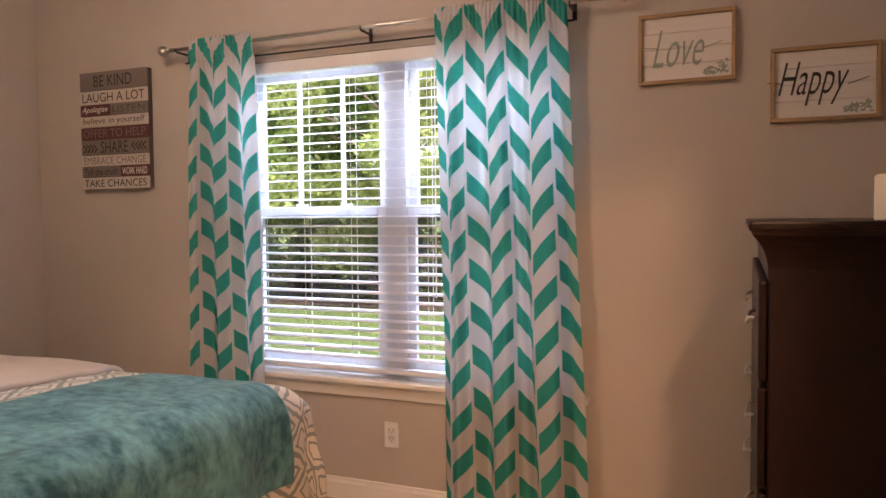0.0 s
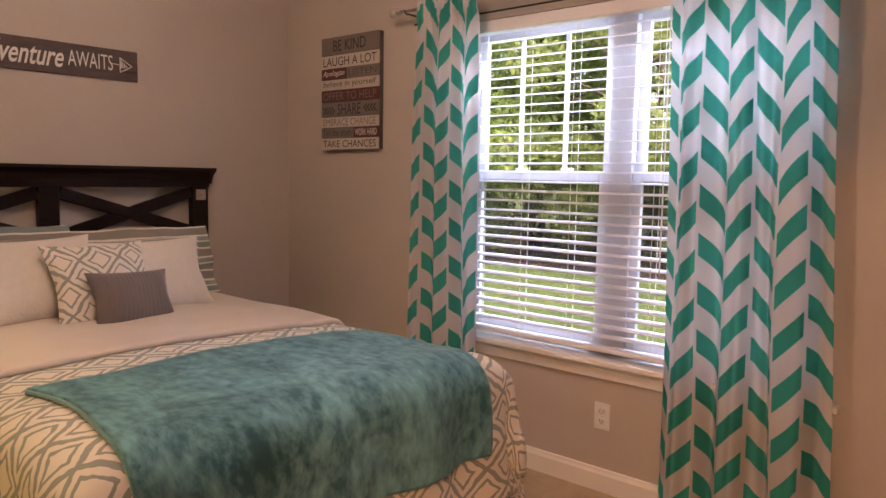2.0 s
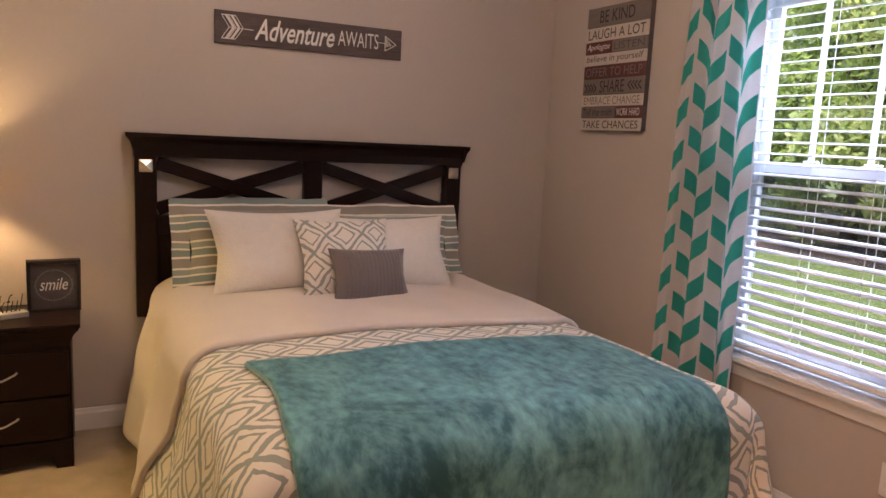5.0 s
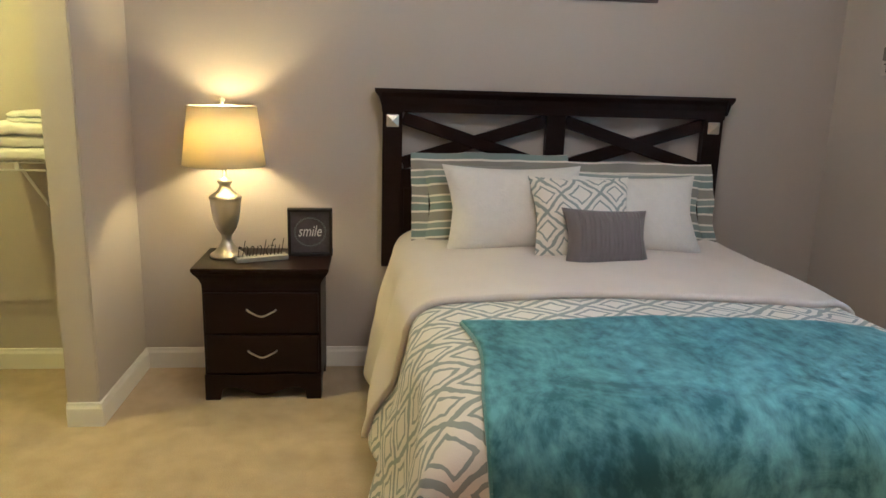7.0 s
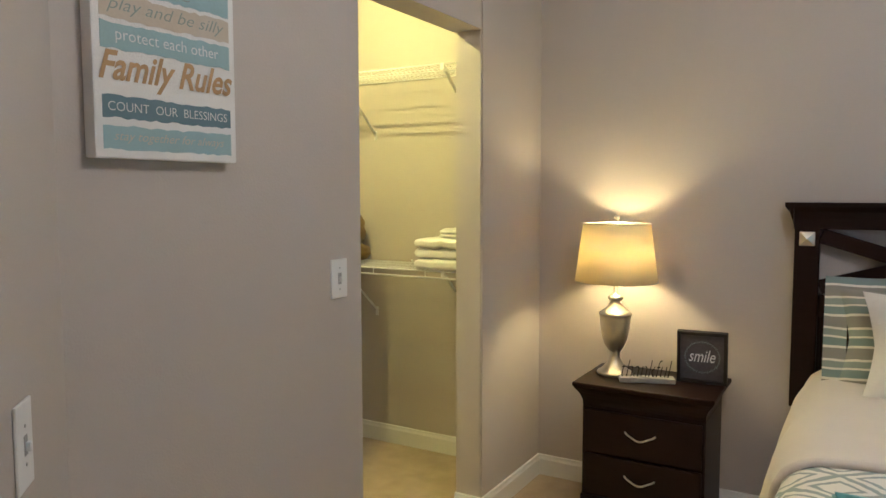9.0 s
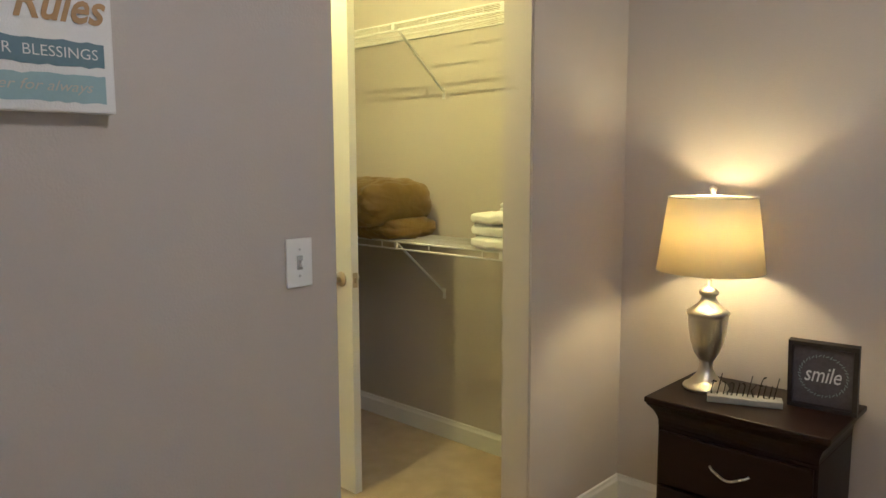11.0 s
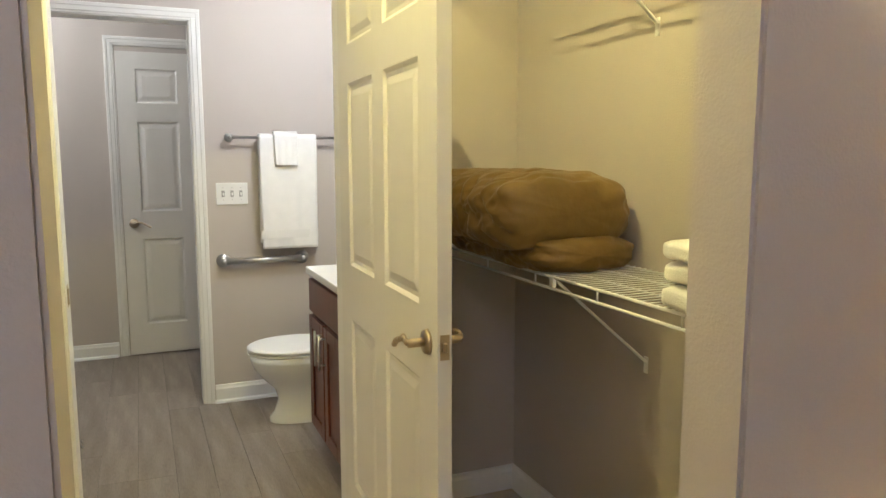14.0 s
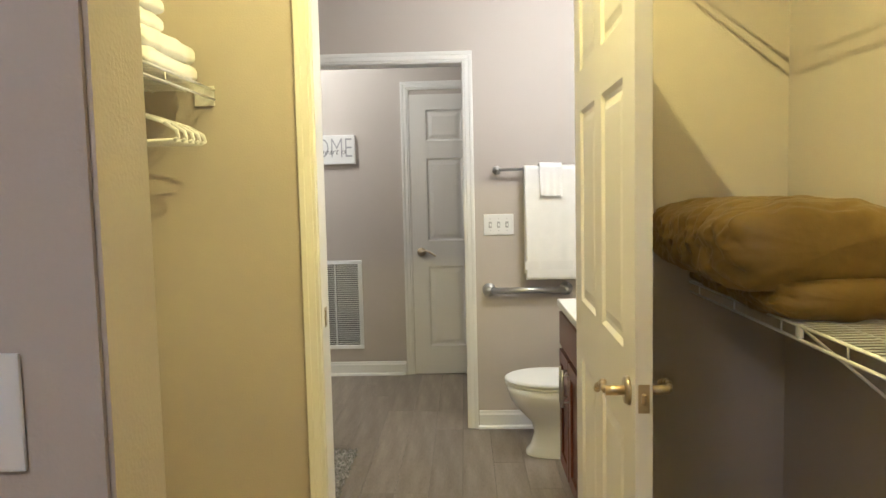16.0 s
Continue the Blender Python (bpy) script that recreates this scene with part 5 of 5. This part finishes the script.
folded("towel_stack", pose(WEST + 0.205, -0.59, 1.020), 0.38, 0.29, 3, 0.052, TERRY, "stack of folded white towels on the wire shelf", 5)
folded("towel_stack", pose(WEST + 0.19, -0.54, 1.173), 0.26, 0.20, 2, 0.022, TERRY, "small folded white cloths on the towels", 6)
folded("linen_stack", pose(CL_E - 0.17, -1.75, 1.702), 0.42, 0.29, 2, 0.065, TERRY, "folded white linens on the closet shelf", 7)
folded("linen_stack", pose(CL_E - 0.16, -1.62, 1.83), 0.34, 0.24, 2, 0.05, TERRY, "folded white blanket on the linens", 8)


def comforter():
    """A bronze comforter folded and rolled: a big lobe over a flatter fold."""
    ob = thing("comforter", pose(WEST + 0.02, -1.60, 1.020), "rolled bronze quilted comforter on the wire shelf", "comforter")

    def lobe(cx, cz, rx, rz, y0, y1, seed, quilt):
        def place(u, v):
            a = 2 * math.pi * v
            ca, sa = math.cos(a), math.sin(a)
            r = 1 / (abs(ca) ** 2.7 + abs(sa) ** 2.7) ** (1 / 2.7)
            c = 2 * u - 1
            end = max(0.0, 1 - abs(c) ** 9) ** 0.42
            q = quilt * abs(math.sin((2 * v + u * 2.6) * math.pi * 4)) ** 0.45
            n = 0.026 * noise.noise((ca * 2 + seed, sa * 2, c * 2.6)) + 0.014 * noise.noise((ca * 2.2 + seed, sa * 2.2, c * 9)) + 0.007 * noise.noise((ca * 5 + seed, sa * 5, c * 22)) - 0.012 * abs(noise.noise((ca * 3 + seed, sa * 3, c * 13 + 4)))
            pinch = 0.010 * math.sin(a * 9 + 3 * c) * max(0, abs(c) - 0.72) / 0.28
            k = end * (1 + (q + n + pinch) * 4)
            x = cx + ca * r * rx * k
            return (x, (y0 + y1) / 2 + c * (y1 - y0) / 2, max(0.0 if x < 0.315 else -0.035, cz + sa * r * rz * k))
        return Build().grid(place, 140, 128)
    part(ob, "rolled_lobe", lobe(0.236, 0.168, 0.222, 0.108, -0.42, 0.375, 1.0, 0.018), BRONZE_CLOTH, True)
    part(ob, "folded_lobe", lobe(0.185, 0.052, 0.170, 0.058, -0.36, 0.40, 5.0, 0.012), BRONZE_CLOTH, True)


comforter()


def hanger():
    ob = thing("clothes_hanger", pose(CL_E - 0.315, -1.86, 1.66), "white plastic clothes hanger under the shelf", "hanger", "white hangers")
    pts = [(0.0, 0.006, 0.0), (0.012, 0.006, -0.012), (0.0, 0.004, -0.035), (0, 0, -0.05)]
    b = Build().tube(pts, 0.003, 6)
    arm = [(0, 0, -0.05), (-0.05, 0, -0.062), (-0.16, 0, -0.10), (-0.20, 0, -0.125), (-0.205, 0, -0.145), (-0.19, 0, -0.152), (0.19, 0, -0.152), (0.205, 0, -0.145), (0.20, 0, -0.125), (0.16, 0, -0.10), (0.05, 0, -0.062), (0, 0, -0.05)]
    b.tube(arm, 0.0055, 8)
    part(ob, "body", b, PLASTIC, True)
    return ob


first = hanger()
first.matrix_basis = pose(CL_E - 0.13, -1.88, 1.66, 0, 0, 8)
for k in range(1, 5):
    copy_thing(first, pose(CL_E - 0.13, -1.88 + k * 0.035, 1.66, 0, 0, 8 - 5 * k))


# ---- bathroom ----
def toilet():
    ob = thing("toilet", pose(-2.75, -3.20, 0) @ Matrix.Diagonal((1, 1, 0.93, 1)), "white two-piece toilet with closed lid", "toilet")

    def oval(rx0, rx1, ry, z, n=36):
        return [(-rx0 + (rx1 if math.cos(2 * math.pi * k / n) > 0 else rx0 * 0.9) * math.cos(2 * math.pi * k / n), ry * math.sin(2 * math.pi * k / n), z) for k in range(n)]
    b = Build()
    rings = []
    for front, length, half, z in ((-0.10, 0.46, 0.105, 0.0), (-0.10, 0.46, 0.105, 0.02), (-0.125, 0.40, 0.092, 0.05), (-0.145, 0.36, 0.085, 0.12), (-0.13, 0.38, 0.095, 0.18), (-0.075, 0.44, 0.135, 0.24), (-0.03, 0.48, 0.168, 0.30), (-0.012, 0.50, 0.180, 0.35), (-0.008, 0.50, 0.182, 0.385), (-0.03, 0.46, 0.15, 0.388)):
        n = 40
        ring = []
        for k in range(n):
            a = 2 * math.pi * k / n
            ring.append(b.bm.verts.new((front - length / 2 + length / 2 * math.copysign(abs(math.cos(a)) ** 0.85, math.cos(a)), half * math.copysign(abs(math.sin(a)) ** 0.85, math.sin(a)), z)))
        rings.append(ring)
    for p, q in zip(rings, rings[1:]):
        for k in range(40):
            b.bm.faces.new((p[k], p[(k + 1) % 40], q[(k + 1) % 40], q[k]))
    b.bm.faces.new(rings[-1])
    part(ob, "bowl", b, CERAMIC, True)
    for z0, z1, s in ((0.388, 0.404, 1.0), (0.406, 0.428, 1.01)):
        b = Build()
        prof = ((0.0, z0), (0.97, z0), (1.0, z0 + 0.004), (1.0, z1 - 0.008), (0.965, z1 - 0.001), (0.9, z1), (0.0, z1 + 0.003))
        n = 40
        rings = [[b.bm.verts.new((-0.235 + 0.235 * s * r * math.cos(2 * math.pi * k / n), 0.186 * s * r * math.sin(2 * math.pi * k / n), z)) for k in range(n)] for r, z in prof[1:-1]]
        for p, q in zip(rings, rings[1:]):
            for k in range(n):
                b.bm.faces.new((p[k], p[(k + 1) % n], q[(k + 1) % n], q[k]))
        b.bm.faces.new(rings[-1]), b.bm.faces.new(rings[0][::-1])
        part(ob, "lid" if s > 1 else "seat", b, PLASTIC, True)
    part(ob, "tank", Build().box((-0.675, -0.21, 0.39), (-0.49, 0.21, 0.73), 0.02, 3).box((-0.685, -0.22, 0.73), (-0.48, 0.22, 0.765), 0.01, 3).box((-0.62, -0.10, 0.2), (-0.45, 0.10, 0.395), 0.02, 2), CERAMIC)


toilet()


def vanity():
    x0, x1, y0, y1 = BA_W + 0.002, -2.985, -2.735, -2.19
    ob = thing("vanity_cabinet", pose(0, 0, 0), "cherry wood vanity with white top and bar pulls", "vanity")
    part(ob, "body", Build().box((x0, y0, 0.10), (x1, y1, 0.825), 0.002, 1), CHERRY)
    part(ob, "toe_kick", Build().box((x0, y0 + 0.01, 0), (x1 - 0.06, y1, 0.099)), CHERRY)
    part(ob, "countertop", Build().box((x0, y0 - 0.018, 0.826), (x1 + 0.025, y1 + 0.01, 0.858), 0.006, 3), MARBLE)
    part(ob, "drawer_front", Build().box((x1 + 0.001, y0 + 0.012, 0.665), (x1 + 0.02, y1 - 0.012, 0.81), 0.005, 2), CHERRY)
    half = (y1 - y0) / 2
    for k in range(2):
        ya, yb = y0 + 0.012 + k * half, y0 + half * (k + 1) - (0.004 if k == 0 else 0.012)
        b = Build().box((x1 + 0.001, ya, 0.14), (x1 + 0.012, yb, 0.645))
        for p, q in (((ya, 0.14), (ya + 0.055, 0.645)), ((yb - 0.055, 0.14), (yb, 0.645)), ((ya + 0.055, 0.14), (yb - 0.055, 0.195)), ((ya + 0.055, 0.59), (yb - 0.055, 0.645))):
            b.box((x1 + 0.012, p[0], p[1]), (x1 + 0.021, q[0], q[1]), 0.002, 1)
        d = part(ob, "door", b, CHERRY)
        yh = yb - 0.028 if k == 0 else ya + 0.028
        part(d, "pull", Build().cyl((x1 + 0.048, yh, 0.47), (x1 + 0.048, yh, 0.62), 0.0055, sides=10).cyl((x1 + 0.018, yh, 0.49), (x1 + 0.048, yh, 0.49), 0.004, sides=8).cyl((x1 + 0.018, yh, 0.60), (x1 + 0.048, yh, 0.60), 0.004, sides=8), STEEL, True, label="satin steel bar pull")


vanity()


def wall_bar(name, xa, xb, z, out, r, flange, label, kind):
    ob = thing(name, pose(0, 0, 0), label, kind)
    y = BA_S + out
    part(ob, "bar", Build().cyl((xa, y, z), (xb, y, z), r, sides=14), STEEL, True)
    for x in (xa, xb):
        b = Build().cyl((x, BA_S + e, z), (x, BA_S + 0.012, z), flange, flange * 0.9, sides=20).cyl((x, BA_S + 0.01, z), (x, y, z), max(r, 0.009), sides=12).ball((x, y, z), max(r * 1.15, 0.012), seg=12)
        part(ob, "mount", b, STEEL, True)


wall_bar("towel_bar", -3.345, -2.742, 1.448, 0.065, 0.008, 0.024, "satin steel towel bar on the bathroom wall", "towel bar")
wall_bar("grab_bar", -3.115, -2.69, 0.787, 0.05, 0.017, 0.038, "satin steel grab bar on the bathroom wall", "grab bar")


def hung_towel(name, xa, xb, zb, zb2, r, label, hem):
    """A towel folded over the bar: front and back falls joined round the bar."""
    yb = BA_S + 0.065
    zc = 1.448

    def place(u, v):
        x = xa + (xb - xa) * u
        lf, lb, arc = zc - zb, zc - zb2, math.pi * r
        s = v * (lf + arc + lb)
        wob = 0.006 * noise.noise((x * 16, v * 3, zb)) + 0.003 * math.sin(u * 19)
        if s < lf:
            k = 1 - s / lf
            return (x + (u - 0.5) * -0.012 * k, yb + r + 0.010 * k + wob * k, zb + s)
        if s < lf + arc:
            a = (s - lf) / r
            return (x, yb + r * math.cos(a), zc + r * math.sin(a))
        k = (s - lf - arc) / lb
        return (x, yb - r + wob * k * 0.4, zc - (s - lf - arc))
    b = Build().grid(place, 24, 70)
    ob = new(name, b.mesh(name, TERRY, True, tidy=False))
    md = ob.modifiers.new("pile", "SOLIDIFY")
    md.thickness, md.offset = 0.009, 0
    if hem:
        band = Build().grid(lambda u, v: (xa + 0.004 + (xb - xa - 0.004) * u, yb + r + 0.0165 + 0.006 * noise.noise((u * 5, 0, zb)), zb + 0.055 + 0.045 * v), 16, 2)
        part(ob, "woven_band", band, CANVAS, True)
    return tagged(ob, label, "towel")


hung_towel("bath_towel", -3.195, -2.885, 0.850, 0.88, 0.017, "white terry bath towel folded over the bar", True)
hung_towel("wash_cloth", -3.090, -2.965, 1.300, 1.33, 0.031, "white wash cloth over the bath towel", False)

rug = Build()
rnd = random.Random(4)
rug.box((-1.975, -3.22, 0.0), (-1.30, -2.35, 0.012), 0.005, 2)
for _ in range(2600):
    x, y = rnd.uniform(-1.985, -1.31), rnd.uniform(-3.23, -2.34)
    bmesh.ops.create_cone(rug.bm, segments=4, radius1=0.007, radius2=0.002, depth=0.018, matrix=pose(x, y, 0.018, rnd.uniform(-35, 35), rnd.uniform(-35, 35), 0))
solid("bath_mat", rug, MAT_RUG, "speckled grey shaggy bath mat on the floor", "rug")

vent = thing("return_air_grille", pose(-1.803, HALL_S + e, 0.197, 0, 0, 180), "white return air grille with fine louvres low on the wall", "vent")
vw, vh = 0.40, 0.655
b = Build().box((-vw, -0.012, 0), (0, 0, 0.03), 0.003, 1).box((-vw, -0.012, vh - 0.03), (0, 0, vh), 0.003, 1).box((-vw, -0.012, 0.03), (-vw + 0.03, 0, vh - 0.03), 0.003, 1).box((-0.03, -0.012, 0.03), (0, 0, vh - 0.03), 0.003, 1).box((-vw / 2 - 0.006, -0.01, 0.03), (-vw / 2 + 0.006, 0, vh - 0.03))
ob = part(vent, "frame", b, PLASTIC)
# near-black sheet behind the louvres, painted for the shade inside the duct
part(vent, "duct_shade_sheet", Build().box((-vw + 0.02, -0.0015, 0.02), (-0.02, -0.0005, vh - 0.02)), SLOT)
lou = Build().box((-vw / 2 + 0.032, -0.001, -0.007), (-0.008, 0.0005, 0.007)).mesh("louvre", PLASTIC)
for col in (0, -vw / 2 + 0.024):
    for k in range(38):
        part(vent, "louvre", lou, PLASTIC, m=pose(col - 0.022 + (0 if col == 0 else -0.002), -0.0055, 0.042 + k * 0.0155, 38, 0, 0))

pic = thing("canvas_print", pose(-1.782, HALL_S + e, 1.55, 0, 0, 180), "pale canvas print with large letters in the far hall", "canvas print")
part(pic, "canvas", Build().box((-0.42, -0.03, 0), (0, 0, 0.208), 0.003, 1), CANVAS)
part(pic, "lettering", letters("HOME", 0.35, 0.135, PALEGREY, 0, bold=-0.015), PALEGREY, m=pose(-0.37, -0.0305, 0.05))
part(pic, "lettering", letters("heart is", 0.19, 0.04, INK, 0.4, depth=0.0022, bold=-0.01), INK, m=pose(-0.25, -0.0305, 0.072))


# ---- outdoors ----
tagged(solid("ground", Build().box((-150, NORTH + T, -0.9), (150, 260, -0.45)), LAWN), "mown green lawn", "lawn", kind="structure")
solid("ground_bed", Build().box((-40, 12.5, -0.449), (40, 30, -0.43)), EARTH, "leaf litter under the trees", "ground", "structure")
solid("wall_outer", Build().box((-9, NORTH + T + 0.002, -0.9), (WX0 - 0.12, NORTH + T + 0.03, 3.2)).box((WX1 + 0.12, NORTH + T + 0.002, -0.9), (6, NORTH + T + 0.03, 3.2)).box((WX0 - 0.12, NORTH + T + 0.002, -0.9), (WX1 + 0.12, NORTH + T + 0.03, WZ0 - 0.1)).box((WX0 - 0.12, NORTH + T + 0.002, WZ1 + 0.1), (WX1 + 0.12, NORTH + T + 0.03, 3.2)), SIDING, "pale outer wall of the house", "wall", "structure")


def leaves_mesh(name, mt, clumps, per, size, seed, squash=0.8):
    """Many small leaves gathered in clumps of uneven size."""
    rnd = np.random.default_rng(seed)
    verts, faces = [], []
    for cx, cy, cz, r in clumps:
        n = int(per * r * r)
        d = rnd.normal(size=(n, 3))
        d /= np.linalg.norm(d, axis=1)[:, None]
        p = d * (r * rnd.uniform(0.35, 1.0, size=(n, 1)) ** 0.6) * (1, 1, squash) + (cx, cy, cz)
        a = rnd.normal(size=(n, 3))
        a /= np.linalg.norm(a, axis=1)[:, None]
        c = np.cross(a, rnd.normal(size=(n, 3)))
        c /= np.linalg.norm(c, axis=1)[:, None]
        s = size * rnd.uniform(0.6, 1.3, size=(n, 1))
        k = len(verts)
        quad = np.stack((p - a * s, p + c * s * 0.42, p + a * s, p - c * s * 0.42), axis=1).reshape(-1, 3)
        verts.extend(quad.tolist())
        faces.extend([(k + 4 * i, k + 4 * i + 1, k + 4 * i + 2, k + 4 * i + 3) for i in range(n)])
    me = bpy.data.meshes.new(name)
    me.from_pydata(verts, [], faces)
    me.materials.append(mt)
    return me


def tree(seed, height, mt):
    rnd = random.Random(seed)
    ob = thing("tree", pose(0, 0, 0), "leafy broadleaf tree at the lawn's edge", "tree", "trees behind the lawn")
    b = Build()
    top = height * 0.75
    b.cyl((0, 0, 0), (0.08, 0.05, top * 0.5), 0.17, 0.11, 10).cyl((0.08, 0.05, top * 0.5), (0, 0.1, top), 0.11, 0.03, 8)
    clumps = []
    for k in range(34):
        z = height * rnd.uniform(0.12, 0.98)
        reach = height * 0.30 * (1.1 - 0.7 * abs(z / height - 0.45))
        a = rnd.uniform(0, 6.28)
        x, y = reach * math.cos(a) * rnd.uniform(0.4, 1), reach * math.sin(a) * rnd.uniform(0.4, 1)
        b.cyl((0.05, 0.05, z * 0.8), (x, y, z), 0.035, 0.008, 6)
        clumps.append((x, y, z, rnd.uniform(0.5, 1.0)))
    part(ob, "trunk", b, BARK, True)
    part(ob, "crown", leaves_mesh("crown", mt, clumps, 640, 0.09, seed), mt, kind="stuff")
    return ob


kinds = [tree(1, 6.5, LEAF), tree(2, 7.5, LEAF2), tree(3, 5.5, LEAF)]
spots = ((-9.5, 14.5, 0), (-6.9, 13.6, 1), (-4.6, 15.0, 2), (-2.6, 13.8, 0), (-0.6, 15.2, 1), (1.6, 14.2, 2), (-12.5, 14.6, 2), (-8.0, 17.5, 1), (-3.5, 18.0, 0), (0.8, 18.2, 2), (-11.0, 18.5, 0), (-15.0, 17.0, 1), (4.2, 15.5, 0), (-5.8, 20.0, 1), (-1.5, 20.5, 1), (-9.6, 21.0, 1), (-13.0, 21.0, 1), (-17.5, 20.0, 0))
used = set()
for x, y, k in spots:
    m = pose(x, y, -0.45, 0, 0, (x * 77 + y * 31) % 360)
    if k in used:
        copy_thing(kinds[k], m)
    else:
        kinds[k].matrix_basis = m
        used.add(k)
rnd = random.Random(11)
shrub = [(-14 + 20 * k / 40 + rnd.uniform(-0.3, 0.3), 12.9 + rnd.uniform(-0.4, 0.9), -0.2 + rnd.uniform(0, 0.9), rnd.uniform(0.45, 0.8)) for k in range(41)]
tagged(new("undergrowth", leaves_mesh("undergrowth", LEAF2, shrub, 420, 0.07, 5)), "tangled green undergrowth below the trees", "shrubs", kind="stuff")


# ---- floor planks ----
rnd = random.Random(21)
pw, pl = 0.152, 1.22
plank_meshes = {}
x = BA_W
row = 0
while x < BA_E - 0.01:
    x2 = min(x + pw, BA_E)
    y = CL_S - 0.06 + rnd.uniform(0, pl)
    while y > HALL_S:
        ya, yb = max(HALL_S, y - pl), min(CL_S - 0.06, y)
        if yb - ya > 0.02:
            pc = new("plank", Build().box((0.0006, 0.0006, -0.005), (x2 - x - 0.0006, yb - ya - 0.0006, 0.0), 0.0008, 1).mesh("plank", PLANK))
            pc.parent = floor_bath
            pc.matrix_basis = pose(x, ya, 0)
        y -= pl
    x = x2
    row += 1
solid("threshold", Build().box((DX0, CL_S - 0.075, 0), (DX1, CL_S - 0.045, 0.006), 0.003, 2), NICKEL, "metal strip between carpet and vinyl", "threshold", "structure")
